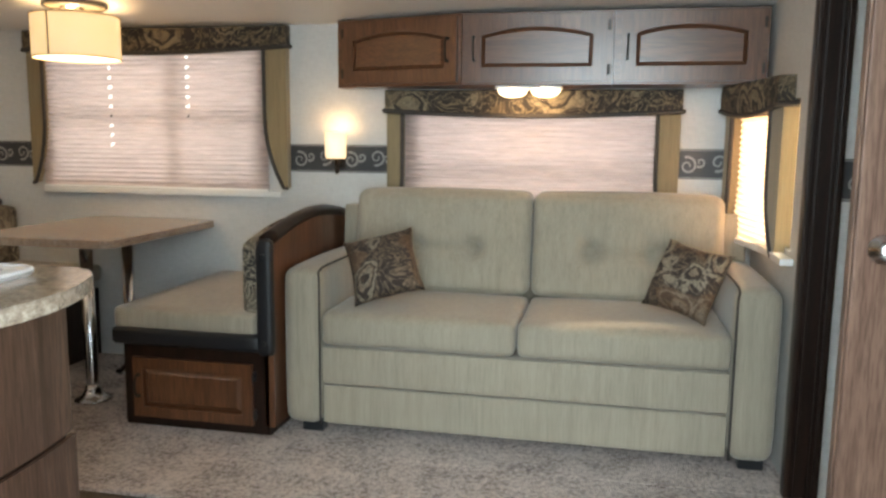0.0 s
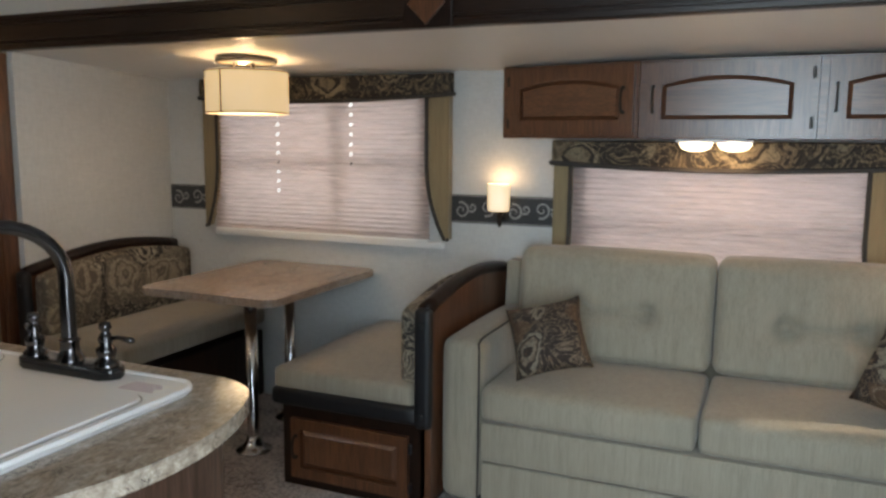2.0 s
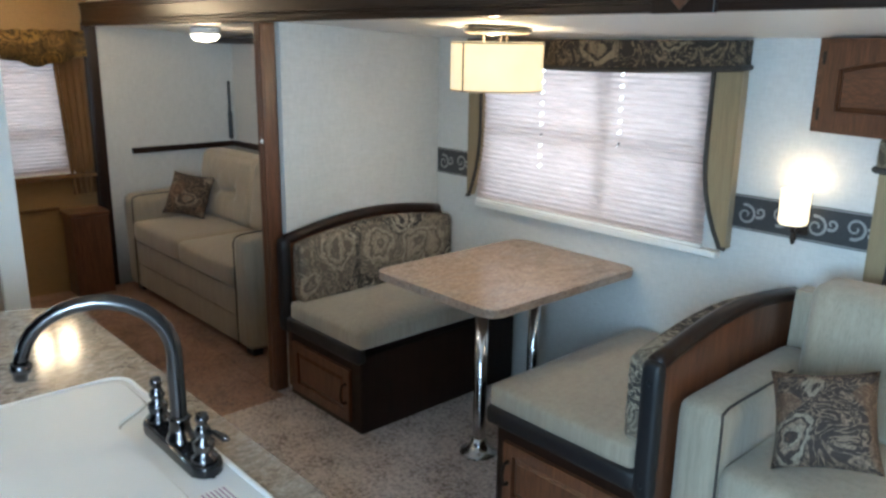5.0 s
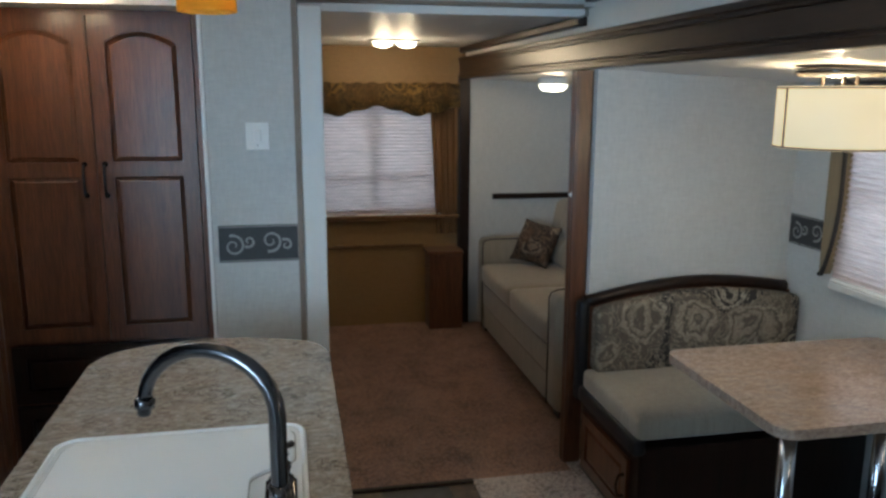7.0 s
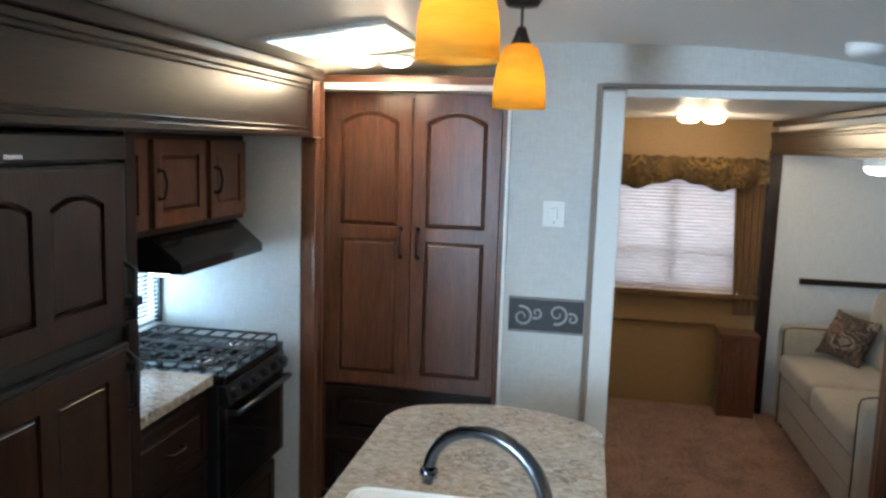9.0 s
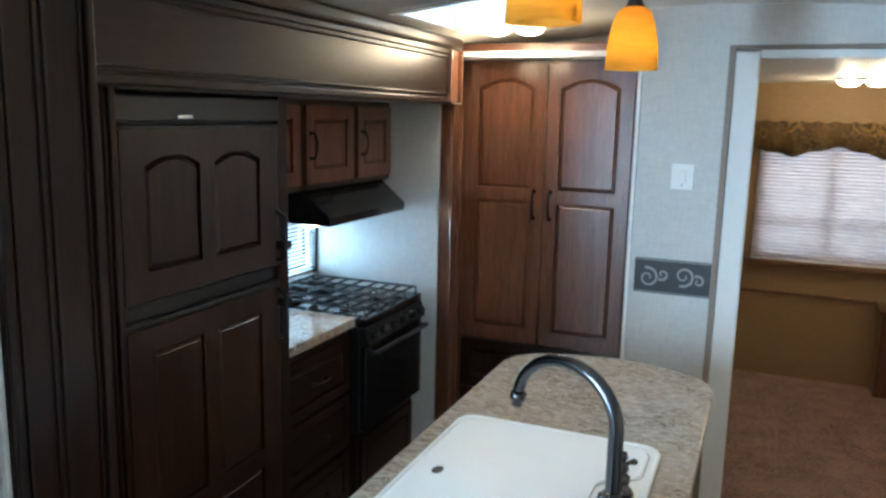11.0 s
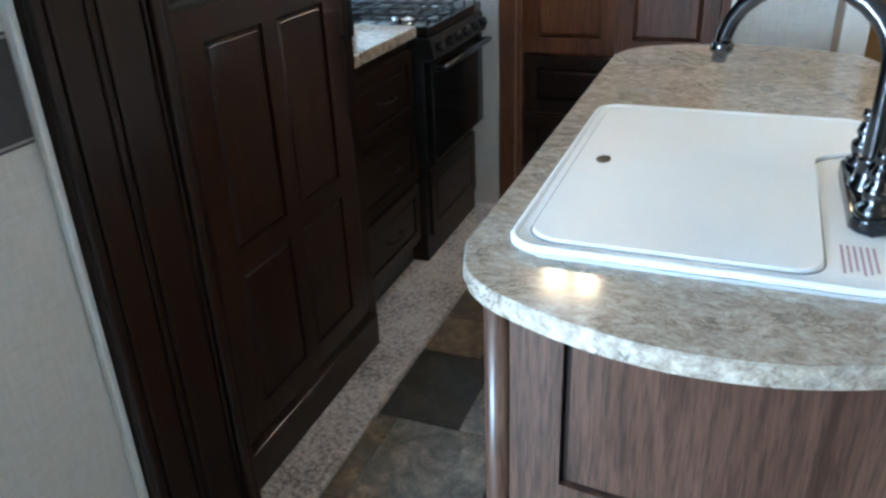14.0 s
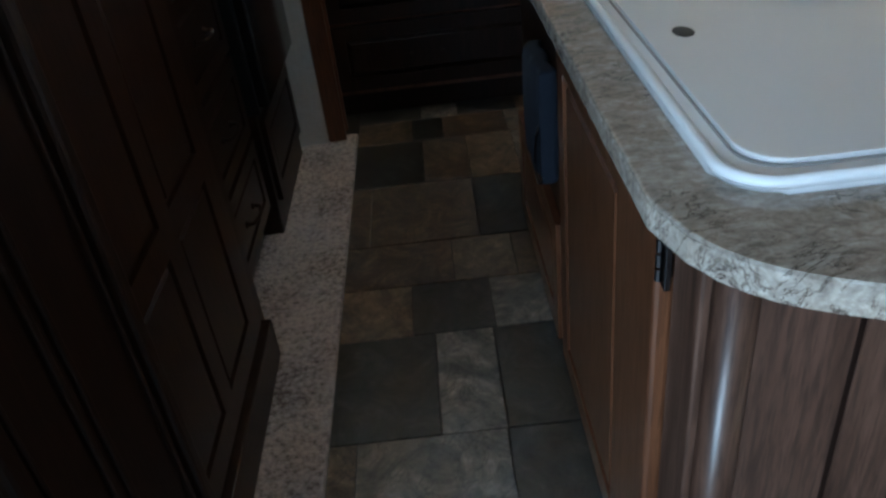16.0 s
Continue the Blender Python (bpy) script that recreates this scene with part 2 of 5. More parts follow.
def wood(name, dark, light, rough=0.32, axis=2, coat=0.5):
    """Stained cabinet wood; the grain runs along the axis."""
    m, t, b = material(name, rough)
    s = [22.0, 22.0, 22.0]
    s[axis] = 1.6
    vec = coords(t, tuple(s))
    info = t.nodes.new("ShaderNodeObjectInfo")
    shift = t.nodes.new("ShaderNodeVectorMath")
    shift.operation = "ADD"
    t.links.new(vec, shift.inputs[0])
    t.links.new(calc(t, "MULTIPLY", info.outputs["Random"], 37.0), shift.inputs[1])
    vec = shift.outputs[0]
    big = noise_at(t, vec, 0.9, 5, 0.6, 1.2)
    fine = noise_at(t, vec, 7.0, 3, 0.7)
    mid = tuple((p + q) / 2 for p, q in zip(dark, light))
    col = ramp(t, big, [(0.25, dark), (0.5, mid), (0.75, light)])
    col = mix(t, calc(t, "MULTIPLY", ramp(t, fine, [(0.42, (0, 0, 0)), (0.62, (1, 1, 1))]), 0.55), col, tuple(c * 0.45 for c in dark))
    t.links.new(col, b.inputs["Base Color"])
    t.links.new(calc(t, "ADD", calc(t, "MULTIPLY", fine, 0.16), rough - 0.08), b.inputs["Roughness"])
    b.inputs["Specular IOR Level"].default_value = 0.22 + 0.5 * coat
    b.inputs["Coat Weight"].default_value = coat
    b.inputs["Coat Roughness"].default_value = 0.26
    bump(t, b, fine, 0.12, 0.001)
    return m


WOOD = wood("cherry_wood", (0.080, 0.030, 0.0135), (0.195, 0.076, 0.034), coat=0.5)
WOOD_X = wood("cherry_wood_along_x", (0.080, 0.030, 0.0135), (0.195, 0.076, 0.034), axis=0)
WOOD_Y = wood("cherry_wood_along_y", (0.080, 0.030, 0.0135), (0.195, 0.076, 0.034), axis=1)
# Dark wood, darkened further: the dim kitchen side's shade sits in its colour.
WOOD_DARK = wood("shaded_dark_wood", (0.0090, 0.0041, 0.0027), (0.028, 0.0120, 0.0070), 0.38, coat=0.10)
WOOD_DARK_X = wood("shaded_dark_wood_along_x", (0.0105, 0.0048, 0.0031), (0.032, 0.0138, 0.0080), 0.36, axis=0, coat=0.22)
# Red-brown door panels taken near black, their shade put into the colour.
WOOD_FRIDGE = wood("fridge_panel_shaded_wood", (0.016, 0.0065, 0.0040), (0.046, 0.0185, 0.0100), 0.34, coat=0.18)
LAMINATE = wood("island_laminate", (0.038, 0.018, 0.011), (0.165, 0.088, 0.060), 0.40, coat=0.30)
DOOR_WOOD = wood("door_laminate", (0.16, 0.085, 0.06), (0.30, 0.18, 0.13), 0.4, coat=0.1)
VENEER = wood("rear_ledge_wood", (0.13, 0.07, 0.03), (0.22, 0.125, 0.06), 0.5, coat=0.0)


def plain(name, colour, rough=0.6, metal=0.0, vary=0.08, scale=30.0, relief=0.05, coat=0.0):
    m, t, b = material(name, rough, metal)
    vec = coords(t)
    fine, broad = noise_at(t, vec, scale, 4), noise_at(t, vec, 2.3, 3)
    lo, hi = tuple(c * (1 - vary) for c in colour), tuple(min(1, c * (1 + vary)) for c in colour)
    col = mix(t, 0.5, ramp(t, fine, [(0.3, lo), (0.7, hi)]), ramp(t, broad, [(0.3, lo), (0.7, hi)]))
    t.links.new(col, b.inputs["Base Color"])
    t.links.new(calc(t, "ADD", calc(t, "MULTIPLY", broad, 0.12), rough - 0.06), b.inputs["Roughness"])
    b.inputs["Coat Weight"].default_value = coat
    if relief:
        bump(t, b, fine, relief, 0.001)
    return m


def wallpaper(name, colour):
    m, t, b = material(name, 0.62)
    a = noise_at(t, coords(t, (1, 1, 0.14)), 160.0, 3)
    c = noise_at(t, coords(t, (0.14, 0.14, 1)), 140.0, 3)
    weave = calc(t, "MULTIPLY", calc(t, "ADD", a, c), 0.5)
    broad = noise_at(t, coords(t), 1.4, 3)
    col = ramp(t, weave, [(0.35, tuple(v * 0.86 for v in colour)), (0.62, colour)])
    col = mix(t, 1.0, col, ramp(t, broad, [(0.3, (0.93, 0.93, 0.93)), (0.7, (1, 1, 1))]), "MULTIPLY")
    t.links.new(col, b.inputs["Base Color"])
    bump(t, b, weave, 0.15, 0.001)
    return m


WALL = wallpaper("linen_wallpaper", (0.64, 0.635, 0.61))
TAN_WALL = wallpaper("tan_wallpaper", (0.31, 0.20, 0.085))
CEILING = plain("ceiling_panel", (0.74, 0.73, 0.71), 0.45, vary=0.03, scale=60, relief=0.04)
CREAM = plain("cream_trim", (0.70, 0.68, 0.62), 0.5, vary=0.04)
WHITE_TRIM = plain("white_trim", (0.74, 0.74, 0.72), 0.4, vary=0.03)
BORDER = plain("border_ground", (0.035, 0.034, 0.036), 0.5, vary=0.25, scale=80)
SCROLL = plain("border_scroll", (0.30, 0.295, 0.28), 0.45, vary=0.15, scale=60)
BLACK = plain("black_plastic", (0.012, 0.013, 0.015), 0.3, vary=0.15)
BLACK_GLASS = plain("black_enamel", (0.010, 0.010, 0.012), 0.12, vary=0.1, relief=0.0)
BLACK_VINYL = plain("black_vinyl", (0.009, 0.009, 0.011), 0.48, vary=0.2, scale=90, relief=0.12)
IRON = plain("cast_iron", (0.02, 0.021, 0.023), 0.42, vary=0.2, relief=0.15)
CHROME = plain("brushed_chrome", (0.62, 0.62, 0.63), 0.16, 1.0, vary=0.05, relief=0.0)
NICKEL = plain("dark_nickel", (0.095, 0.092, 0.096), 0.22, 1.0, vary=0.1, relief=0.0)
BRONZE = plain("oiled_bronze", (0.045, 0.035, 0.028), 0.5, 0.8, vary=0.2)
ACRYLIC = plain("white_acrylic", (0.83, 0.84, 0.85), 0.40, vary=0.02, scale=8, relief=0.0, coat=0.05)
PLASTIC = plain("white_plastic", (0.86, 0.86, 0.84), 0.4, vary=0.02)
TOWEL = plain("navy_fabric", (0.010, 0.014, 0.026), 0.9, vary=0.25, scale=200, relief=0.4)
INK = plain("label_ink", (0.45, 0.32, 0.42), 0.6)
EARTH = plain("gravel_ground", (0.22, 0.20, 0.17), 0.95, vary=0.3, scale=12, relief=0.5)
SHELL = plain("outer_skin", (0.72, 0.72, 0.70), 0.35, vary=0.02)
STEP = plain("step_tread", (0.05, 0.05, 0.052), 0.8, vary=0.2)


def linen(name, colour):
    """Upholstery with fine upright threads."""
    m, t, b = material(name, 0.9)
    a = noise_at(t, coords(t, (1, 1, 0.05)), 210.0, 3)
    c = noise_at(t, coords(t, (1, 1, 0.03)), 45.0, 3)
    d = noise_at(t, coords(t), 420.0, 2)
    broad = noise_at(t, coords(t), 3.0, 3)
    f = calc(t, "ADD", calc(t, "MULTIPLY", a, 0.45), calc(t, "ADD", calc(t, "MULTIPLY", c, 0.35), calc(t, "MULTIPLY", d, 0.2)))
    col = ramp(t, f, [(0.34, tuple(v * 0.78 for v in colour)), (0.5, colour), (0.66, tuple(v * 1.16 for v in colour))])
    col = mix(t, 1.0, col, ramp(t, broad, [(0.3, (0.9, 0.9, 0.9)), (0.7, (1, 1, 1))]), "MULTIPLY")
    t.links.new(col, b.inputs["Base Color"])
    b.inputs["Sheen Weight"].default_value = 0.25
    bump(t, b, f, 0.35, 0.0015)
    return m


LINEN = linen("taupe_linen", (0.33, 0.285, 0.215))
SEAT_FABRIC = linen("dinette_seat_fabric", (0.36, 0.31, 0.235))
LEG_FABRIC = linen("window_side_fabric", (0.27, 0.205, 0.115))
PIPING = plain("dark_piping", (0.035, 0.028, 0.024), 0.7, vary=0.2)


def paisley(name, ground, pale, warm, scale=11.0):
    """Woven fabric with curling leaf shapes in two lighter tones."""
    m, t, b = material(name, 0.85)
    vec = coords(t)
    warp = node(t, "TexNoise", Scale=5.0, Detail=2.0)
    t.links.new(vec, warp.inputs["Vector"])
    bent = t.nodes.new("ShaderNodeMix")
    bent.data_type = "VECTOR"
    bent.inputs[0].default_value = 0.16
    t.links.new(vec, bent.inputs[4])
    t.links.new(warp.outputs["Color"], bent.inputs[5])
    v = node(t, "TexVoronoi", Scale=scale)
    t.links.new(bent.outputs[1], v.inputs["Vector"])
    curl = noise_at(t, bent.outputs[1], scale * 2.4, 2, 0.5, 3.0)
    fine = noise_at(t, vec, 130.0, 3)
    d = calc(t, "ADD", v.outputs["Distance"], calc(t, "MULTIPLY", calc(t, "SUBTRACT", curl, 0.5), 0.22))
    mid = tuple((p + q) / 2 for p, q in zip(pale, warm))
    col = ramp(t, d, [(0.05, warm), (0.10, ground), (0.15, ground), (0.17, pale), (0.28, mid), (0.30, ground), (0.345, ground), (0.36, pale), (0.43, pale), (0.455, ground)])
    line = ramp(t, calc(t, "ABSOLUTE", calc(t, "SUBTRACT", curl, 0.5)), [(0.025, (1, 1, 1)), (0.05, (0, 0, 0))])
    col = mix(t, calc(t, "MULTIPLY", line, calc(t, "GREATER_THAN", d, 0.46)), col, mid)
    vein = ramp(t, calc(t, "ABSOLUTE", calc(t, "SUBTRACT", noise_at(t, bent.outputs[1], scale * 4.5, 1, 0.5, 2.0), 0.5)), [(0.03, (1, 1, 1)), (0.06, (0, 0, 0))])
    col = mix(t, calc(t, "MULTIPLY", vein, 0.5), col, ground)
    hue = t.nodes.new("ShaderNodeSeparateColor")
    t.links.new(v.outputs["Color"], hue.inputs[0])
    col = mix(t, calc(t, "MULTIPLY", calc(t, "GREATER_THAN", hue.outputs[0], 0.6), 0.45), col, warm)
    col = mix(t, 1.0, col, ramp(t, fine, [(0.3, (0.7, 0.7, 0.7)), (0.7, (1, 1, 1))]), "MULTIPLY")
    t.links.new(col, b.inputs["Base Color"])
    bump(t, b, fine, 0.3, 0.001)
    return m


PAISLEY = paisley("paisley_fabric", (0.036, 0.030, 0.025), (0.44, 0.39, 0.30), (0.26, 0.21, 0.15), 5.6)
PAISLEY_VAL = paisley("paisley_valance_fabric", (0.026, 0.019, 0.014), (0.26, 0.205, 0.13), (0.15, 0.105, 0.06), 5.2)
PILLOW = paisley("pillow_fabric", (0.035, 0.022, 0.016), (0.27, 0.22, 0.16), (0.15, 0.080, 0.040), 7.5)
REAR_VAL = paisley("rear_valance_fabric", (0.05, 0.03, 0.008), (0.25, 0.155, 0.035), (0.13, 0.075, 0.02), 8.0)
REAR_CURTAIN = plain("rear_curtain_fabric", (0.15, 0.085, 0.035), 0.85, vary=0.2, scale=90, relief=0.3)


def granite(name, tint=(1.0, 1.0, 1.0), bold=1.0):
    """Laminate printed as tan and grey granite: streaked clouds, specks and dark veins."""
    m, t, b = material(name, 0.2)
    b.inputs["Specular IOR Level"].default_value = 0.32
    turn = t.nodes.new("ShaderNodeMapping")
    turn.inputs["Rotation"].default_value = (0.1, 0.1, radians(12))
    turn.inputs["Scale"].default_value = (1.9, 1.0, 1.4)
    t.links.new(coords(t), turn.inputs["Vector"])
    vec = turn.outputs["Vector"]
    cloud = noise_at(t, vec, 4.2, 7, 0.62, 0.8)
    speck = noise_at(t, vec, 38.0, 6, 0.75, 0.6)
    fine = noise_at(t, coords(t), 150.0, 4, 0.7)
    vein = noise_at(t, vec, 8.5, 9, 0.74, 1.2)
    col = ramp(t, cloud, [(0.28, (0.20, 0.155, 0.125)), (0.40, (0.36, 0.30, 0.245)), (0.50, (0.43, 0.37, 0.31)), (0.58, (0.37, 0.345, 0.32)), (0.70, (0.52, 0.485, 0.44))])
    col = mix(t, 0.30 + 0.26 * bold, col, ramp(t, speck, [(0.38, (0.09, 0.072, 0.060)), (0.46, (0.28, 0.23, 0.185)), (0.54, (0.44, 0.385, 0.325)), (0.62, (0.66, 0.62, 0.57))]))
    col = mix(t, 0.12 + 0.12 * bold, col, ramp(t, fine, [(0.35, (0.16, 0.13, 0.11)), (0.65, (0.62, 0.57, 0.50))]))
    ridge = calc(t, "ABSOLUTE", calc(t, "SUBTRACT", vein, 0.5))
    gate = ramp(t, noise_at(t, coords(t), 7.0, 2), [(0.47, (0, 0, 0)), (0.56, (bold, bold, bold))])
    line = calc(t, "MULTIPLY", ramp(t, ridge, [(0.0, (1, 1, 1)), (0.008, (0.8, 0.8, 0.8)), (0.016, (0, 0, 0))]), gate)
    col = mix(t, line, col, (0.050, 0.036, 0.030))
    col = mix(t, 1.0, col, tint, "MULTIPLY")
    t.links.new(col, b.inputs["Base Color"])
    t.links.new(calc(t, "ADD", calc(t, "MULTIPLY", speck, 0.10), 0.06), b.inputs["Roughness"])
    bump(t, b, speck, 0.05, 0.001)
    return m


GRANITE = granite("granite_laminate", (0.97, 0.94, 0.90))
WORKTOP_EDGE = granite("edge_laminate", (1.12, 1.08, 1.03), 1.0)
TABLE_TOP = granite("table_laminate", (0.92, 0.79, 0.71), 0.3)


def carpet(name, dark, light):
    m, t, b = material(name, 0.97)
    vec = coords(t)
    tuft = node(t, "TexVoronoi", Scale=110.0)
    t.links.new(vec, tuft.inputs["Vector"])
    fine, broad = noise_at(t, vec, 62.0, 5, 0.72), noise_at(t, vec, 5.0, 4, 0.6)
    col = ramp(t, calc(t, "ADD", calc(t, "MULTIPLY", fine, 0.7), calc(t, "MULTIPLY", broad, 0.3)), [(0.40, dark), (0.47, tuple((p + q) / 2 for p, q in zip(dark, light))), (0.58, light)])
    t.links.new(col, b.inputs["Base Color"])
    b.inputs["Sheen Weight"].default_value = 0.2
    bump(t, b, calc(t, "ADD", tuft.outputs["Distance"], fine), 0.9, 0.006)
    return m


CARPET = carpet("speckled_carpet", (0.16, 0.118, 0.102), (0.64, 0.55, 0.50))
# Same carpet, browner: the rear room's warm lamp light put into its colour.
CARPET_REAR = carpet("warm_lit_carpet", (0.090, 0.041, 0.025), (0.34, 0.190, 0.125))


def slate(name, tone):
    """Vinyl slate: clefts and stains that differ from piece to piece."""
    m, t, b = material(name, 0.4)
    info = t.nodes.new("ShaderNodeObjectInfo")
    shift = t.nodes.new("ShaderNodeVectorMath")
    shift.operation = "ADD"
    t.links.new(coords(t), shift.inputs[0])
    t.links.new(calc(t, "MULTIPLY", info.outputs["Random"], 50.0), shift.inputs[1])
    vec = shift.outputs[0]
    cloud = noise_at(t, vec, 8.0, 7, 0.70, 1.6)
    fine = noise_at(t, vec, 60.0, 5, 0.7)
    cleft = calc(t, "ABSOLUTE", calc(t, "SUBTRACT", noise_at(t, vec, 5.0, 6, 0.65, 1.5), 0.5))
    col = mix(t, 1.0, tone, ramp(t, cloud, [(0.30, (0.30, 0.29, 0.28)), (0.44, (0.75, 0.72, 0.68)), (0.55, (1.20, 1.12, 1.02)), (0.68, (2.1, 1.95, 1.75))]), "MULTIPLY")
    col = mix(t, 1.0, col, ramp(t, fine, [(0.3, (0.72, 0.72, 0.72)), (0.7, (1.15, 1.15, 1.15))]), "MULTIPLY")
    col = mix(t, ramp(t, cleft, [(0.0, (0.55, 0.55, 0.55)), (0.02, (0, 0, 0))]), col, (0.03, 0.026, 0.022))
    t.links.new(col, b.inputs["Base Color"])
    t.links.new(calc(t, "ADD", calc(t, "MULTIPLY", cloud, 0.25), 0.26), b.inputs["Roughness"])
    bump(t, b, calc(t, "ADD", cloud, fine), 0.25, 0.002)
    return m


SLATES = [slate("slate_black", (0.030, 0.032, 0.032)), slate("slate_grey", (0.18, 0.17, 0.154)), slate("slate_brown", (0.095, 0.070, 0.050)), slate("slate_tan", (0.150, 0.116, 0.084))]
GROUT = plain("floor_backing", (0.045, 0.038, 0.032), 0.8, vary=0.15)


def shade_cloth(name, colour, through=0.6):
    """Pleated blind cloth that lets daylight glow through."""
    m, t, b = material(name, 0.9)
    vec = coords(t, (1, 1, 6))
    n1 = noise_at(t, vec, 7.0, 4, 0.6)
    n2 = noise_at(t, coords(t, (2, 2, 40)), 9.0, 3)
    col = mix(t, 1.0, ramp(t, n1, [(0.3, tuple(c * 0.80 for c in colour)), (0.7, colour)]), ramp(t, n2, [(0.3, (0.88, 0.88, 0.88)), (0.7, (1, 1, 1))]), "MULTIPLY")
    t.links.new(col, b.inputs["Base Color"])
    tr = t.nodes.new("ShaderNodeBsdfTranslucent")
    t.links.new(col, tr.inputs["Color"])
    mx = t.nodes.new("ShaderNodeMixShader")
    mx.inputs[0].default_value = through
    out = t.nodes["Material Output"]
    t.links.new(b.outputs[0], mx.inputs[1])
    t.links.new(tr.outputs[0], mx.inputs[2])
    t.links.new(mx.outputs[0], out.inputs["Surface"])
    return m


SHADE = shade_cloth("blind_cloth", (0.78, 0.66, 0.62))
LAMP_CLOTH = shade_cloth("lamp_cloth", (0.90, 0.78, 0.54), 0.7)


def glow(name, colour, strength, base=(0.8, 0.8, 0.8)):
    m, t, b = material(name, 0.35, 0.0, base)
    b.inputs["Emission Color"].default_value = (*colour, 1)
    n = noise_at(t, coords(t), 9.0, 2)
    t.links.new(calc(t, "MULTIPLY", calc(t, "ADD", calc(t, "MULTIPLY", n, 0.3), 0.85), strength), b.inputs["Emission Strength"])
    return m


LENS_GLOW = glow("lit_frosted_lens", (1.0, 0.80, 0.52), 6.0)
DRUM_GLOW = glow("lit_drum_cloth", (1.0, 0.70, 0.35), 0.95, (0.7, 0.62, 0.46))
SCONCE_GLOW = glow("lit_sconce_glass", (1.0, 0.74, 0.40), 1.25)
AMBER = shade_cloth("amber_art_glass", (1.0, 0.62, 0.09), 0.80)
BULB = glow("lit_bulb", (1.0, 0.85, 0.55), 9.0)


def glass(name):
    m, t, b = material(name, 0.03)
    b.inputs["Transmission Weight"].default_value = 1.0
    b.inputs["IOR"].default_value = 1.45
    b.inputs["Base Color"].default_value = (0.95, 0.97, 0.97, 1)
    return m


GLASS = glass("window_glass")

# ---- the large structure ----
YN, XE, XR = 3.475, 1.085, -5.38   # slide's back wall, its east end, the rear wall
YS = -0.76                       # kitchen slide's back wall
SLIDE_Y = 2.455


def roof_z(y):
    return 2.25 - 0.11 * ((y - 1.22) / 1.25) ** 2


def pierced(axis, a0, a1, b0, b1, z0, z1, holes):
    """A wall from a0 to a1 along the axis, b0 to b1 thick, with openings (from, to, low, high) right through it."""
    bm = bmesh.new()
    cuts = sorted({a0, a1, *[h[0] for h in holes], *[h[1] for h in holes]})
    for p, q in zip(cuts, cuts[1:]):
        spans = [(z0, z1)]
        for h in holes:
            if h[0] <= p and q <= h[1]:
                spans = [s for lo, hi in spans for s in ((lo, min(hi, h[2])), (max(lo, h[3]), hi)) if s[1] - s[0] > 1e-4]
        for lo, hi in spans:
            if axis == "x":
                box(p, q, b0, b1, lo, hi, 0, bm)
            else:
                box(b0, b1, p, q, lo, hi, 0, bm)
    bmesh.ops.remove_doubles(bm, verts=bm.verts, dist=1e-5)
    return bm


W1 = (-2.56, -1.32, 0.965, 1.71)
W2 = (-0.51, 0.67, 0.74, 1.40)
W3 = (2.70, 3.36, 0.83, 1.38)
WR = (1.36, 2.25, 0.87, 1.68)
WK = (-2.93, -2.32, 0.985, 1.28)
setting("wall_north", pierced("x", XR, XE + 0.06, YN, YN + 0.06, -0.1, 1.95, [W1, W2]), WALL, "off-white linen-textured papered wall of the slide-out", "wall")
setting("wall_slide_east", pierced("y", 2.525, YN, XE, XE + 0.06, -0.1, 1.95, [W3]), WALL, "off-white papered end wall beside the sofa", "wall")
setting("wall_slide_west", box(XR, XR + 0.07, 2.485, YN, -0.1, 1.90), WALL, "off-white papered end wall of the rear slide-out", "wall")
setting("wall_partition_slide", box(-3.005, -2.935, 2.49, YN, -0.1, 1.83), WALL, "off-white papered divider behind the dinette bench", "wall")
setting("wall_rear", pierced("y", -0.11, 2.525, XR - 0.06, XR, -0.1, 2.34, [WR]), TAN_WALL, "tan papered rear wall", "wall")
setting("wall_south", pierced("x", -0.62, 1.60, -0.05, 0.05, -0.1, 2.28, [(-0.16, 0.84, -0.1, 2.04)]), WALL, "off-white papered wall beside the entry door", "wall")
setting("wall_south_rear", box(XR, -3.10, -0.11, -0.05, -0.1, 2.28), WALL, "off-white papered side wall of the rear room", "wall")
setting("wall_south_over_kitchen", box(-3.10, -0.62, -0.05, -0.01, 1.84, 2.28), WALL, "wall above the kitchen slide-out", "wall")
setting("wall_east", box(1.60, 1.66, -0.05, 2.525, -0.1, 2.34), WALL, "off-white papered cross wall", "wall")
setting("wall_north_east", box(XE + 0.06, 1.60, SLIDE_Y + 0.01, SLIDE_Y + 0.07, -0.1, 2.29), WALL, "off-white papered wall beside the slide-out opening", "wall")
setting("wall_over_slide", box(XR, XE + 0.06, SLIDE_Y + 0.01, SLIDE_Y + 0.07, 1.86, 2.29), CREAM, "cream strip of wall above the slide-out opening", "wall")
setting("wall_divider", box(-3.00, -2.94, 0.875, 1.215, -0.1, 2.29), WALL, "off-white papered dividing wall with a light switch", "wall")
setting("wall_over_doorway", box(-3.00, -2.94, 1.215, SLIDE_Y + 0.01, 2.085, 2.29), WALL, "papered wall above the doorway to the rear room", "wall")
setting("wall_kitchen_back", pierced("x", -3.02, -0.62, YS - 0.06, YS, -0.1, 1.90, [WK]), WALL, "off-white kitchen back wall behind the stove", "wall")
setting("wall_kitchen_west", box(-3.02, -2.965, YS, -0.055, -0.1, 1.84), WALL, "off-white papered end wall beside the stove", "wall")
setting("wall_kitchen_east", box(-0.68, -0.62, YS, -0.05, -0.1, 1.90), WALL, "end wall of the kitchen slide-out", "wall")
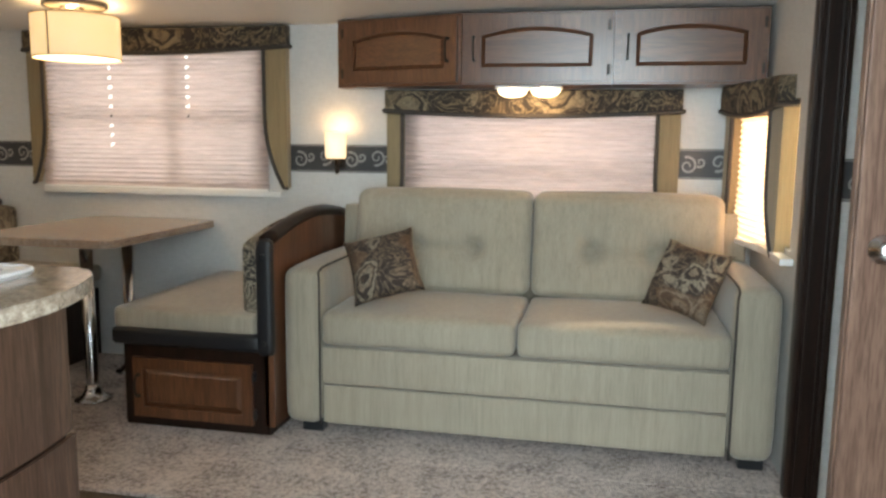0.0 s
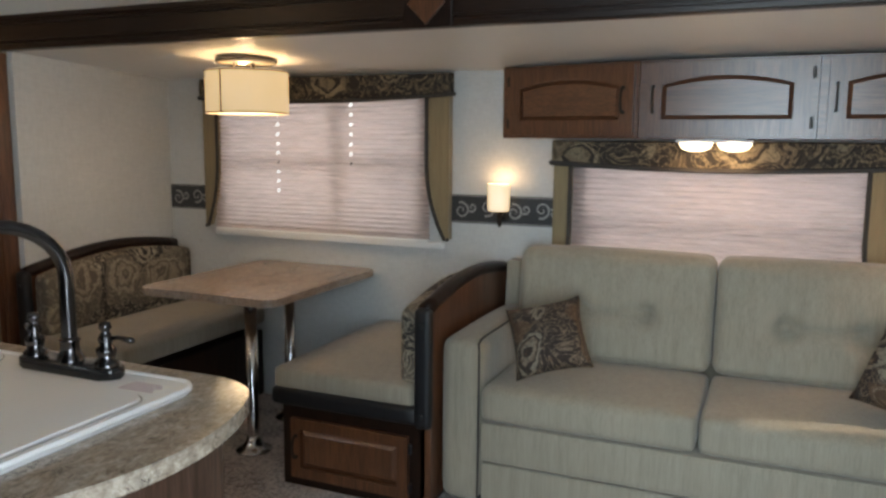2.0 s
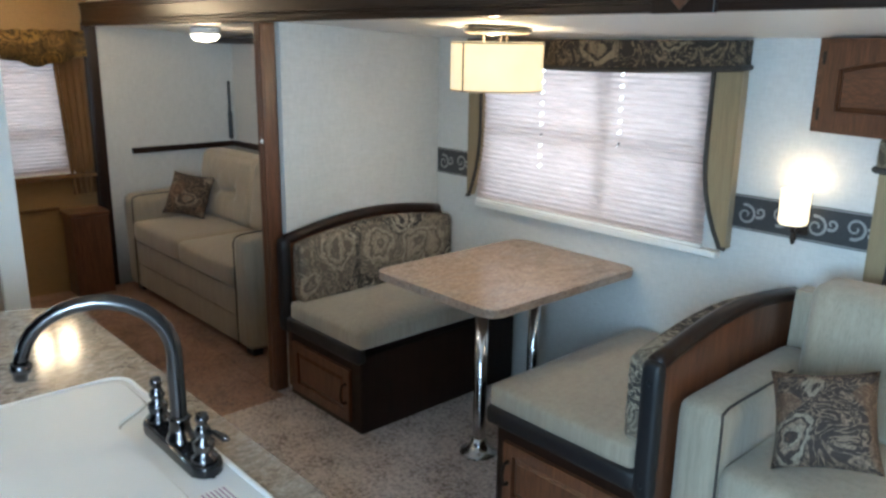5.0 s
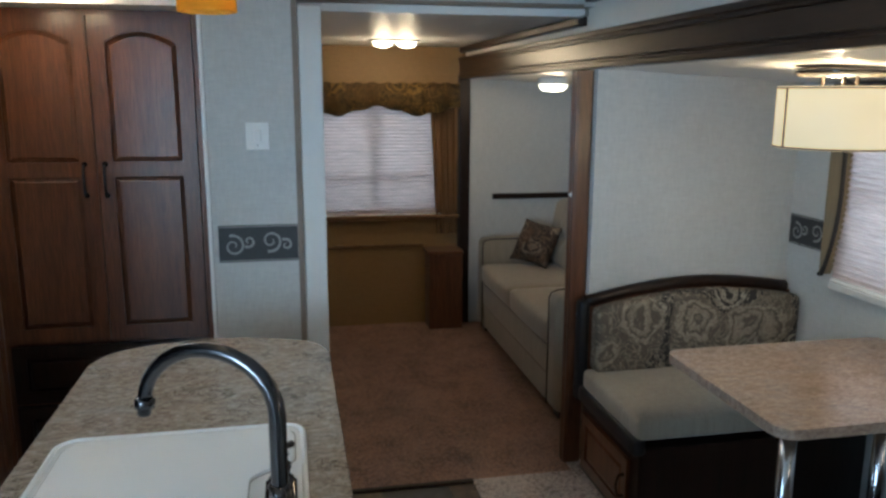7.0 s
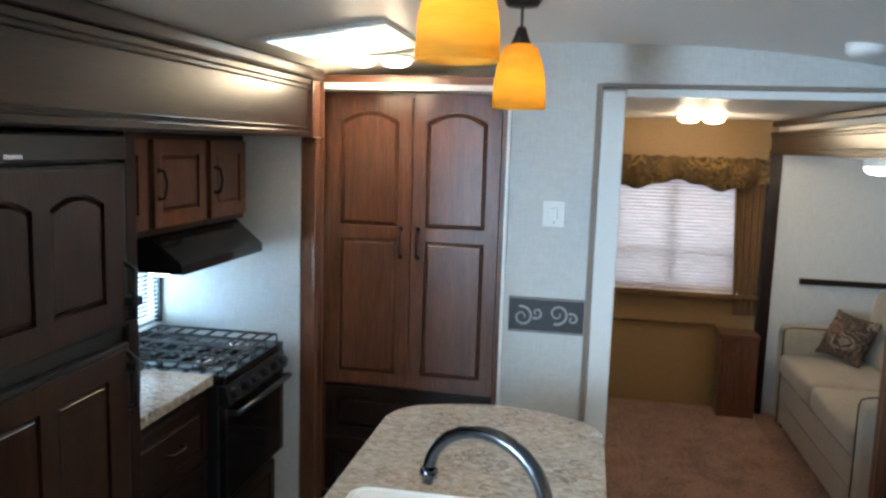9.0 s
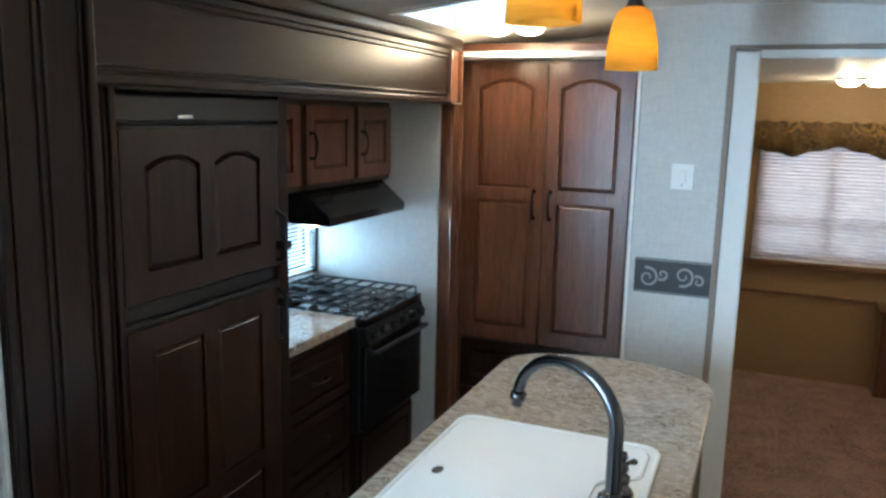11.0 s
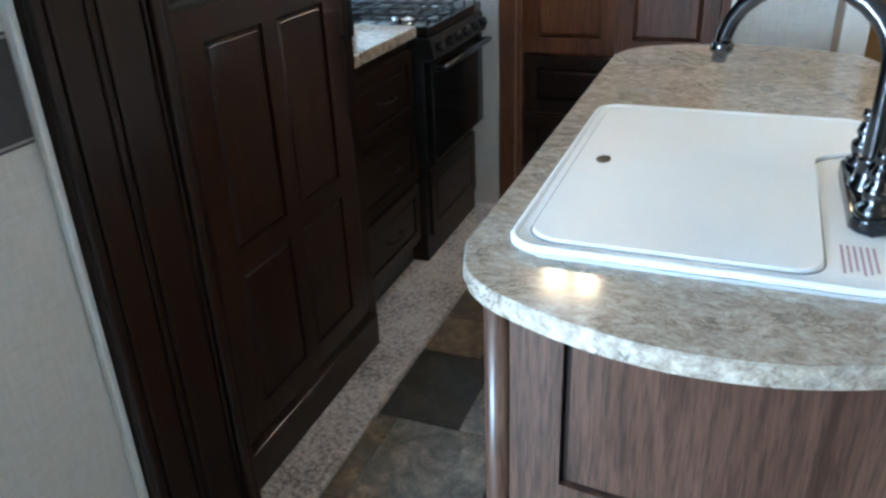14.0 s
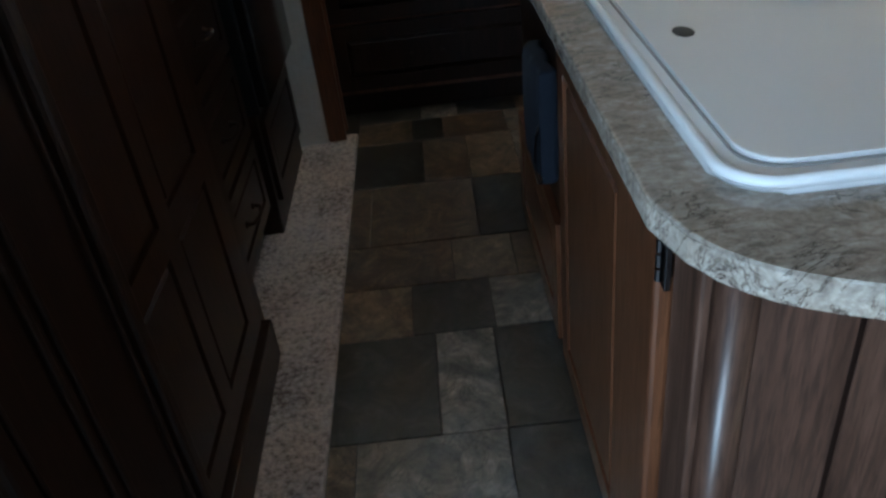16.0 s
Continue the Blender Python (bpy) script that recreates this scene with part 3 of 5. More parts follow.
setting("wall_pantry_back", box(-3.80, -3.74, -0.05, 0.905, -0.1, 2.28), WALL, "wall behind the pantry", "wall")
setting("wall_pantry_side", box(-3.74, -3.00, 0.875, 0.905, -0.1, 2.28), WALL, "wall beside the pantry", "wall")

# arched main ceiling, with the roof hatch's opening
HX0, HX1, HY0, HY1 = -2.72, -2.20, 0.10, 0.50
bm = bmesh.new()
ys = sorted({-0.11, HY0, HY1, 2.54, *[-0.11 + 2.65 * k / 22 for k in range(23)]})
xs = [XR - 0.06, -4.2, -2.97, HX0, HX1, -1.1, 0.3, 1.66]
for x0, x1 in zip(xs, xs[1:]):
    for y0, y1 in zip(ys, ys[1:]):
        if x0 == HX0 and HY0 <= y0 and y1 <= HY1:
            continue
        lo = [bm.verts.new((x, y, roof_z(y))) for x, y in ((x0, y0), (x1, y0), (x1, y1), (x0, y1))]
        hi = [bm.verts.new(v.co + Vector((0, 0, 0.07))) for v in lo]
        bm.faces.new(lo[::-1])
        bm.faces.new(hi)
        for i in range(4):
            bm.faces.new((lo[i], lo[(i + 1) % 4], hi[(i + 1) % 4], hi[i]))
for x in (-4.2, -1.1, 0.3):
    for y0, y1 in zip(ys, ys[1:]):
        box(x - 0.012, x + 0.012, y0, y1, roof_z((y0 + y1) / 2) - 0.004, roof_z((y0 + y1) / 2) + 0.02, 0, bm)
setting("ceiling", bm, CEILING, "white arched ceiling panels with thin battens", "ceiling")

setting("ceiling_rear", box(XR, -3.0, -0.05, SLIDE_Y + 0.01, 2.055, 2.08), CEILING, "grey-white flat ceiling of the rear room", "ceiling")
bm = slab([(XR, 2.445), (XE + 0.06, 2.445), (XE + 0.06, YN + 0.06), (XR, YN + 0.06)], 0, 0.05)
for v in bm.verts:
    v.co.z += 1.836 - 0.055 * (v.co.y - 2.455)
setting("ceiling_slide", bm, CEILING, "white low ceiling of the slide-out", "ceiling")
setting("ceiling_kitchen_slide", box(-3.02, -0.62, YS, -0.01, 1.84, 1.90), CEILING, "white low ceiling of the kitchen slide-out", "ceiling")

# floors
setting("floor", box(XR, 1.66, -0.05, 2.455, -0.14, -0.006), GROUT, "dark floor deck under the vinyl tiles", "floor")
floor = bpy.data.objects["floor"]
setting("floor_carpet_slide_rear", box(XR, -3.0, 2.425, YN, -0.14, 0.012, 0.004), CARPET_REAR, "carpet in the rear slide-out, browned for the warm light", "carpet")
setting("floor_carpet_slide", box(-3.0, XE + 0.06, 2.425, YN, -0.14, 0.012, 0.004), CARPET, "speckled grey-tan carpet in the slide-out", "carpet")
setting("floor_carpet_aisle", box(-2.90, 1.60, 1.955, 2.425, -0.005, 0.011, 0.004), CARPET, "speckled grey-tan carpet before the sofa", "carpet")
setting("floor_carpet_rear", box(XR, -2.90, 0.91, 2.425, -0.005, 0.011, 0.004), CARPET_REAR, "carpet of the rear room, browned for the warm light", "carpet")
setting("floor_carpet_kitchen", box(-3.03, -0.62, YS, 0.056, -0.14, 0.013, 0.006), CARPET, "speckled carpet strip along the kitchen units", "carpet")
setting("threshold_strip", box(-2.905, -2.880, 1.30, 1.955, 0.0, 0.014, 0.004), BRONZE, "thin metal strip at the edge of the carpet", "trim")

# outside: ground to the horizon, the steps at the door, and the skirting shell
setting("ground", slab([(-60, -60), (60, -60), (60, 60), (-60, 60)], -0.75, -0.70), EARTH, "bare gravelly ground outside", "ground")
step = thing("entry_step", (0.2, -0.25, -0.70), "black folding metal entry steps below the door", "steps")
for z, y in ((-0.20, -0.22), (-0.42, -0.46)):
    part("tread", box(-0.10, 0.62, y - 0.14, y + 0.14, z - 0.03, z, 0.006), STEP, step)
for x in (-0.12, 0.64):
    part("stringer", prism([(-0.64, -0.70), (-0.50, -0.70), (-0.06, -0.06), (-0.06, -0.20)], plane_at((x - 0.012, 0, 0), (0, 1, 0), (0, 0, 1)), 0.024), STEP, step)
setting("chassis", box(XR, 1.66, -0.05, 2.455, -0.30, -0.145), SHELL, "white chassis skirt under the floor", "structure")


def moulded(name, x0, x1, y0, y1, z0, z1, mat, label, out, upright=True, category="trim"):
    """A board with a bead along both edges, proud towards out (+1 or -1 along y)."""
    ob = setting(name, box(x0, x1, y0, y1, z0, z1, 0.004), mat, label, category)
    face = y1 if out > 0 else y0
    d = 0.012 * out
    lo, hi = sorted((face - 0.002 * out, face + d))
    if upright:
        for a, b in ((x0, x0 + 0.022), (x1 - 0.022, x1)):
            part("bead", box(a, b, lo, hi, z0 + 0.001, z1 - 0.001, 0.005), mat, ob)
        for a in (x0 + 0.030, x1 - 0.036):
            part("bead", box(a, a + 0.006, lo, hi - 0.006 if out > 0 else hi, z0 + 0.001, z1 - 0.001, 0.002), mat, ob)
    else:
        for a, b in ((z0, z0 + 0.025), (z1 - 0.025, z1)):
            part("bead", box(x0 + 0.001, x1 - 0.001, lo, hi, a, b, 0.005), mat, ob)
        for a in (z0 + 0.034, z1 - 0.042):
            part("bead", box(x0 + 0.001, x1 - 0.001, lo, hi, a, a + 0.008, 0.003), mat, ob)
    return ob


# dinette and sofa slide-out: posts, header and cornice
moulded("trim_post_east", 1.055, 1.165, 2.420, 2.463, 0.012, 1.827, WOOD_DARK, "dark-stained moulded wooden post at the slide-out opening", -1)
moulded("trim_post_middle", -3.030, -2.968, 2.420, 2.488, 0.012, 1.827, WOOD, "narrow dark wooden post on the divider's end", -1)
moulded("trim_post_rear", -5.37, -5.295, 2.420, 2.484, 0.012, 1.827, WOOD_DARK, "dark wooden post at the rear of the slide-out", -1)
moulded("trim_header", -5.37, 1.165, 2.420, 2.463, 1.828, 1.978, WOOD_DARK_X, "long dark-stained wooden header over the slide-out", -1, False)
setting("trim_cornice_rear", box(-5.37, -3.005, 2.415, 2.463, 2.012, 2.052, 0.008), WOOD_DARK_X, "dark wooden cornice strip in the rear room", "trim")
setting("trim_cornice", box(-2.935, 1.58, 2.415, 2.463, 2.100, 2.140, 0.008), WOOD_DARK_X, "dark wooden cornice strip at the ceiling", "trim")
bracket = thing("header_bracket", (-0.815, 2.41, 1.83), "dark wooden diamond bracket on the slide-out header", "bracket")
part("plate", prism([(-0.09, 0.0), (0.09, 0.0), (0.09, 0.15), (-0.09, 0.15)], plane_at((-0.815, 2.407, 1.824), (1, 0, 0), (0, 0, 1)), 0.018, 0.003), WOOD_DARK, bracket)
part("diamond", prism([(0, 0.008), (0.07, 0.078), (0, 0.148), (-0.07, 0.078)], plane_at((-0.815, 2.3885, 1.824), (1, 0, 0), (0, 0, 1)), 0.012, 0.003), WOOD, bracket, "red-brown diamond inlay")

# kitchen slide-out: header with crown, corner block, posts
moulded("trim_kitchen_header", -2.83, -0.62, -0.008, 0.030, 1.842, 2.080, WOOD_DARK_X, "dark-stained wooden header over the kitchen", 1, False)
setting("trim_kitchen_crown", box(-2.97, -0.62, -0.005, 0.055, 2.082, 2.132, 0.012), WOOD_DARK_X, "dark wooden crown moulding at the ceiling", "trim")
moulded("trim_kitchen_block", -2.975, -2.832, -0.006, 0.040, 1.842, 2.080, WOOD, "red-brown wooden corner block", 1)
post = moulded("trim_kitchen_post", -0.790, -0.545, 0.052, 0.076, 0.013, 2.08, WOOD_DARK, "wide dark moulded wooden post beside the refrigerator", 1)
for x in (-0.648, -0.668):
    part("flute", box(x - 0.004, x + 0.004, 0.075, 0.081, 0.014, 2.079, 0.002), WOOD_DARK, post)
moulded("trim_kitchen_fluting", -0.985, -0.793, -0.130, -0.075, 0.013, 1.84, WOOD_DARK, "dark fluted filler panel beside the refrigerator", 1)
moulded("trim_pantry_post", -3.085, -2.968, -0.053, 0.004, 0.013, 1.84, WOOD, "red-brown wooden post beside the stove wall", 1)
setting("trim_wall_edge", box(-0.543, -0.530, 0.052, 0.066, 0.0, 2.08, 0.003), WHITE_TRIM, "thin pale edge strip on the wall", "trim")

# doorway to the rear room
setting("door_casing", box(-2.990, -2.930, 1.237, 1.328, 0.012, 2.065, 0.006), WHITE_TRIM, "white upright door casing", "trim")
setting("door_edge_trim", box(-2.960, -2.925, 1.212, 1.235, 0.012, 2.090, 0.003), plain("taupe_trim", (0.24, 0.19, 0.15), 0.5), "thin taupe edge strip beside the doorway", "trim")
setting("door_head_trim", box(-2.960, -2.925, 1.236, 2.415, 2.075, 2.091, 0.003), bpy.data.materials["taupe_trim"], "thin taupe strip over the doorway", "trim")
setting("door_head_casing", box(-2.990, -2.930, 1.330, 2.415, 2.040, 2.073, 0.004), WHITE_TRIM, "white casing over the doorway", "trim")
setting("divider_edge_strip", box(-3.002, -2.936, 0.857, 0.874, 0.0, 2.18, 0.003), WHITE_TRIM, "thin white edge strip of the dividing wall", "trim")
for x0, x1 in ((-0.202, -0.162), (0.842, 0.882)):
    setting("entry_casing", box(x0, x1, -0.055, 0.062, 0.0, 2.08, 0.004), WHITE_TRIM, "white entry door casing", "trim")
setting("entry_head_casing", box(-0.162, 0.842, -0.055, 0.062, 2.042, 2.08, 0.004), WHITE_TRIM, "white casing over the entry door", "trim")


# patterned border strips
def spiral(cx, cy, r, turns, start, flip, n=26):
    out = []
    for k in range(n):
        s = k / (n - 1)
        a = start + flip * math.tau * turns * s
        out.append((cx + r * (1 - 0.82 * s) * math.cos(a), cy + r * (1 - 0.82 * s) * math.sin(a)))
    return out


def border(place, length, height, label):
    """A dark strip with pale scrolls; place maps (along, up, out)."""
    ob = thing("wall_border", place.translation, label, "wallpaper border", "wall borders", "structure")
    strip = slab([(0, 0), (length, 0), (length, height), (0, height)], 0.0, 0.003)
    bmesh.ops.transform(strip, matrix=place, verts=strip.verts)
    part("strip", strip, BORDER, ob)
    lines = bmesh.new()
    for v in (0.004, height - 0.008):
        slab([(0.001, v), (length - 0.001, v), (length - 0.001, v + 0.004), (0.001, v + 0.004)], 0.003, 0.0038, 0, lines)
    bmesh.ops.transform(lines, matrix=place, verts=lines.verts)
    part("edge_lines", lines, SCROLL, ob)
    step_u, k, u = height * 0.98, 0, height * 0.38
    while u < length - height * 0.30:
        bm = bmesh.new()
        flip = 1 if k % 2 else -1
        c = height * (0.56 if k % 2 else 0.44)
        for pts in (spiral(u, c, height * 0.30, 1.4, -flip * 1.9, flip), spiral(u + height * 0.40, height - c, height * 0.17, 1.1, flip * 2.2, -flip, 16)):
            pts = [(min(length - 0.006, max(0.006, p[0])), p[1]) for p in pts]
            for i, (p, q) in enumerate(zip(pts, pts[1:])):
                d = Vector((q[0] - p[0], q[1] - p[1]))
                if d.length < 1e-5:
                    continue
                w = 0.0055 * (1 - 0.55 * i / len(pts))
                nrm = Vector((-d.y, d.x)).normalized() * w
                vs = [bm.verts.new((p[0] + nrm.x, p[1] + nrm.y, 0.0042)), bm.verts.new((p[0] - nrm.x, p[1] - nrm.y, 0.0042)), bm.verts.new((q[0] - nrm.x, q[1] - nrm.y, 0.0042)), bm.verts.new((q[0] + nrm.x, q[1] + nrm.y, 0.0042))]
                bm.faces.new(vs)
        bmesh.ops.transform(bm, matrix=place, verts=bm.verts)
        part("scroll", bm, SCROLL, ob)
        u += step_u
        k += 1
    return ob


BORDER_LABEL = "charcoal wallpaper border with silver scrolls"
BZ, BH = 1.048, 0.139
for x0, x1 in ((-2.934, -2.645), (-1.165, -0.615), (0.735, 1.083)):
    border(plane_at((x0, YN - 0.0005, BZ), (1, 0, 0), (0, 0, 1)), x1 - x0, BH, BORDER_LABEL)
border(plane_at((1.167, SLIDE_Y + 0.0095, 1.03), (1, 0, 0), (0, 0, 1)), 0.43, BH, BORDER_LABEL)
border(plane_at((-2.9395, 0.895, 1.048), (0, 1, 0), (0, 0, 1)), 0.316, 0.152, BORDER_LABEL)
border(plane_at((-0.205, 0.0505, 1.128), (-1, 0, 0), (0, 0, 1)), 0.322, 0.148, BORDER_LABEL)


# ---- windows with pleated blinds ----
def blind(name, place, width, height, label, cords=()):
    """A pleated blind; place maps (along, up, out). Small cord holes let daylight through."""
    ob = thing(name, place.translation, label, "window blind", "blinds")
    rows = int(height / 0.0125)
    us = [0.0]
    for c in cords:
        us += [c - 0.0055, c + 0.0055]
    us.append(width)
    bm = bmesh.new()
    grid = [[bm.verts.new((u, height * r / rows, 0.006 if r % 2 else -0.006)) for u in us] for r in range(rows + 1)]
    for r in range(rows):
        for i in range(len(us) - 1):
            if i % 2 and r % 4 == 1 and r > rows * (0.25 if i == 1 else 0.42):
                continue
            bm.faces.new((grid[r][i], grid[r][i + 1], grid[r + 1][i + 1], grid[r + 1][i]))
    bmesh.ops.transform(bm, matrix=place, verts=bm.verts)
    part("pleated_cloth", bm, SHADE, ob)
    rail = box(0, width, -0.022, 0.0, -0.010, 0.012, 0.003)
    bmesh.ops.transform(rail, matrix=place, verts=rail.verts)
    part("bottom_rail", rail, PLASTIC, ob, "white bottom rail")
    return ob


def window(name, place, width, height, bars_u, bars_v, label):
    """Frame, glass and dark glazing bars; place maps (along, up, out)."""
    ob = thing(name, place.translation, label, "window", "", "structure")
    def put(nm, bm, mat, lab=""):
        bmesh.ops.transform(bm, matrix=place, verts=bm.verts)
        return part(nm, bm, mat, ob, lab)
    bm = bmesh.new()
    for b in ((0, width, 0, 0.025), (0, width, height - 0.025, height), (0, 0.025, 0.025, height - 0.025), (width - 0.025, width, 0.025, height - 0.025)):
        box(b[0], b[1], b[2], b[3], -0.045, -0.025, 0, bm)
    put("window_frame", bm, BLACK)
    for u in bars_u:
        put("mullion", box(u - 0.016, u + 0.016, 0.026, height - 0.026, -0.045, -0.026, 0), BLACK)
    for v in bars_v:
        put("glazing_bar", box(0.026, width - 0.026, v - 0.012, v + 0.012, -0.046, -0.047 + 0.022, 0), BLACK)
    put("pane", box(0.026, width - 0.026, 0.026, height - 0.026, -0.052, -0.048, 0), GLASS).visible_shadow = False
    return ob


NORTH = lambda x, z, y=YN: plane_at((x, y, z), (1, 0, 0), (0, 0, 1))
window("window_1", NORTH(W1[0], W1[2]), W1[1] - W1[0], W1[3] - W1[2], (0.745,), (0.36,), "dinette window behind a closed pleated blind")
window("window_2", NORTH(W2[0], W2[2]), W2[1] - W2[0], W2[3] - W2[2], (), (0.33,), "window behind the sofa with a closed pleated blind")
window("window_3", plane_at((XE, W3[1], W3[2]), (0, -1, 0), (0, 0, 1)), W3[1] - W3[0], W3[3] - W3[2], (), (), "side window beside the sofa, blind closed")
window("window_4", plane_at((XR, WR[0], WR[2]), (0, 1, 0), (0, 0, 1)), WR[1] - WR[0], WR[3] - WR[2], (0.44,), (0.25,), "rear window behind a closed pleated blind")
window("window_5", plane_at((WK[1], YS, WK[2]), (-1, 0, 0), (0, 0, 1)), WK[1] - WK[0], WK[3] - WK[2], (), (), "small kitchen window behind the stove")

blind("pleated_blind", NORTH(-2.60, 0.955, YN - 0.016), 1.32, 0.765, "closed pale pink pleated blind at the dinette window", (0.425, 0.875))
blind("pleated_blind", NORTH(-0.555, 0.72, YN - 0.016), 1.26, 0.70, "closed pale pleated blind behind the sofa")
blind("pleated_blind", plane_at((0.985, 3.43, 0.80), (0.16, -1, 0), (0, 0, 1)), 0.62, 0.62, "sunlit pleated blind at the side window", (0.31,))
blind("pleated_blind", plane_at((XR + 0.016, 1.33, 0.855), (0, 1, 0), (0, 0, 1)), 0.95, 0.85, "closed pale pleated blind at the rear window")


def valance(place, width, height, depth, drop, label, dip=0.02, legs=0.15):
    """A padded fabric box over a window, with tapering side panels; place maps (along, up, out), its origin at the box's lower left."""
    ob = thing("window_valance", place.translation, label, "valance", "window valances")
    def put(nm, bm, mat, lab="", smooth=False):
        bmesh.ops.transform(bm, matrix=place, verts=bm.verts)
        return part(nm, bm, mat, ob, lab, smooth)
    n = 14
    bm = bmesh.new()
    sec = []
    for k in range(n + 1):
        s = k / n
        lo = -dip * math.sin(math.pi * s)
        u = width * s
        sec.append([bm.verts.new(p) for p in ((u, lo, 0), (u, lo, depth - 0.008), (u, lo + 0.008, depth), (u, height * 0.5, depth + 0.004), (u, height - 0.008, depth), (u, height, depth - 0.008), (u, height, 0))])
    for a, b in zip(sec, sec[1:]):
        for i in range(7):
            j = (i + 1) % 7
            bm.faces.new((a[i], a[j], b[j], b[i]))
    bm.faces.new(sec[0][::-1])
    bm.faces.new(sec[-1])
    put("box", bm, PAISLEY_VAL)
    pipe = [(-0.004, 0.008, 0.004), (-0.004, 0.006, depth)] + [(width * k / n, -dip * math.sin(math.pi * k / n) + 0.004, depth + 0.002) for k in range(n + 1)] + [(width + 0.004, 0.006, depth), (width + 0.004, 0.008, 0.004)]
    put("piping", tube(pipe, 0.011, 6), PIPING, "dark piped lower edge")
    if legs:
        d = depth * 0.72
        for side in (0, 1):
            outline = []
            for k in range(11):
                s = k / 10
                w = legs * (0.62 if side else 0.48) * (1 - 0.78 * max(0.0, (s - 0.45) / 0.55) ** 2.2)
                outline.append((w, -drop * s))
            edge = 0.004
            if side:
                poly = [(width - edge, 0.0)] + [(width - w, v) for w, v in outline][0:] + [(width - edge, -drop)]
                seam = [(width - w, v, d * 0.6) for w, v in outline]
            else:
                poly = [(edge, 0.0)] + [(w, v) for w, v in outline] + [(edge, -drop)]
                seam = [(w, v, d * 0.6) for w, v in outline]
            leg = slab(poly if not side else poly[::-1], 0.0, d, 0.0)
            put("side_panel", leg, LEG_FABRIC)
            put("piping", tube([(p[0], p[1], d + 0.001) for p in seam] + [((width - edge) if side else edge, -drop - 0.001, d)], 0.010, 6), PIPING, "dark piped edge")
    return ob


valance(NORTH(-2.655, 1.664, YN - 0.001), 1.495, 0.108, 0.062, 0.70, "dark paisley padded valance over the dinette window", 0.025, 0.20)
valance(NORTH(-0.640, 1.348, YN - 0.001), 1.388, 0.105, 0.085, 0.62, "dark paisley padded valance behind the sofa", 0.022, 0.17)
valance(plane_at((1.000, 3.455, 1.352), (0.16, -1, 0), (0, 0, 1)), 0.68, 0.112, 0.085, 0.56, "dark paisley padded valance over the side window", 0.03, 0.20)
setting("window_sill", box(-2.59, -1.20, YN - 0.045, YN - 0.002, 0.915, 0.945, 0.005), WHITE_TRIM, "white sill below the dinette window", "window sill")
setting("window_sill_side", box(XE - 0.05, XE - 0.002, 2.62, 3.42, 0.785, 0.812, 0.005), WHITE_TRIM, "white sill below the side window", "window sill")

# rear window dressing
rear = thing("rear_valance", (XR, 1.8, 1.60), "gathered gold and brown valance over the rear window", "valance")
bm = bmesh.new()
sec = []
for k in range(61):
    s = k / 60
    y = 1.22 + 1.19 * s
    out = 0.075 + 0.014 * math.sin(s * 52) + 0.006 * math.sin(s * 23 + 1)
    lo = 1.600 + 0.030 * math.cos(s * math.tau * 2.0) + 0.008 * math.sin(s * 41)
    sec.append([bm.verts.new((XR + 0.004, y, 1.79)), bm.verts.new((XR + out * 0.8, y, 1.797 + 0.006 * math.sin(s * 70))), bm.verts.new((XR + out, y, 1.735)), bm.verts.new((XR + out * 1.1, y, lo)), bm.verts.new((XR + out * 1.1 - 0.006, y, lo))])
for a, b in zip(sec, sec[1:]):
    for i in range(4):
        bm.faces.new((a[i], a[i + 1], b[i + 1], b[i]))
part("gathered_cloth", bm, REAR_VAL, rear, "", True)
for y0, y1 in ((2.20, 2.40),):
    bm = bmesh.new()
    sec = []
    for k in range(25):
        s = k / 24
        y = y0 + (y1 - y0) * s
        row = []
        for j in range(9):
            q = j / 8
            row.append(bm.verts.new((XR + 0.035 + 0.016 * math.sin(s * 26), y + 0.05 * q * (1 - s), 1.62 - 0.92 * q)))
        sec.append(row)
    for a, b in zip(sec, sec[1:]):
        for i in range(8):
            bm.faces.new((a[i], a[i + 1], b[i + 1], b[i]))
    solid("rear_curtain", bm, REAR_CURTAIN, "brown drawn-back curtain at the rear window", "curtain", "", True)
setting("rear_ledge", box(XR + 0.001, XR + 0.06, 0.92, 2.41, 0.815, 0.845, 0.005), VENEER, "brown wooden ledge below the rear window", "trim")
setting("rear_rail", box(XR + 0.001, XR + 0.02, 0.92, 2.15, 0.60, 0.62, 0.003), VENEER, "thin wooden batten on the rear wall", "trim")
seat = thing("rear_cabinet", (-5.27, 2.27, 0.012), "low red-brown wooden cabinet by the rear wall", "cabinet")
part("body", box(XR + 0.025, -5.17, 2.16, 2.41, 0.012, 0.57, 0.004), WOOD, seat)
part("top", box(XR + 0.022, -5.15, 2.145, 2.412, 0.571, 0.60, 0.005), WOOD_Y, seat)


# ---- lounge: sofa, pillows ----
def tufted(points, depth, r, axis=1, sign=1):
    def shape(p):
        for q in points:
            d2 = (p.x - q[0]) ** 2 + (p.z - q[1]) ** 2
            if (p[axis] - q[2]) * -sign > 0:
                p[axis] += sign * depth * math.exp(-d2 / (r * r))
        return p
    return shape


def sofa(x0, x1, yf, yb, label, material=LINEN):
    """A two-seat fabric sofa that faces -y; yf: its front, yb: its back."""
    ob = thing("sofa", ((x0 + x1) / 2, yf, 0.012), label, "sofa", "sofas")
    aw, mid = 0.165, (x0 + x1) / 2
    a0, a1 = x0 + aw, x1 - aw
    part("base", soft_box(a0 + 0.002, a1 - 0.002, yf + 0.012, yb - 0.02, 0.055, 0.222, 0.012, 5), material, ob)
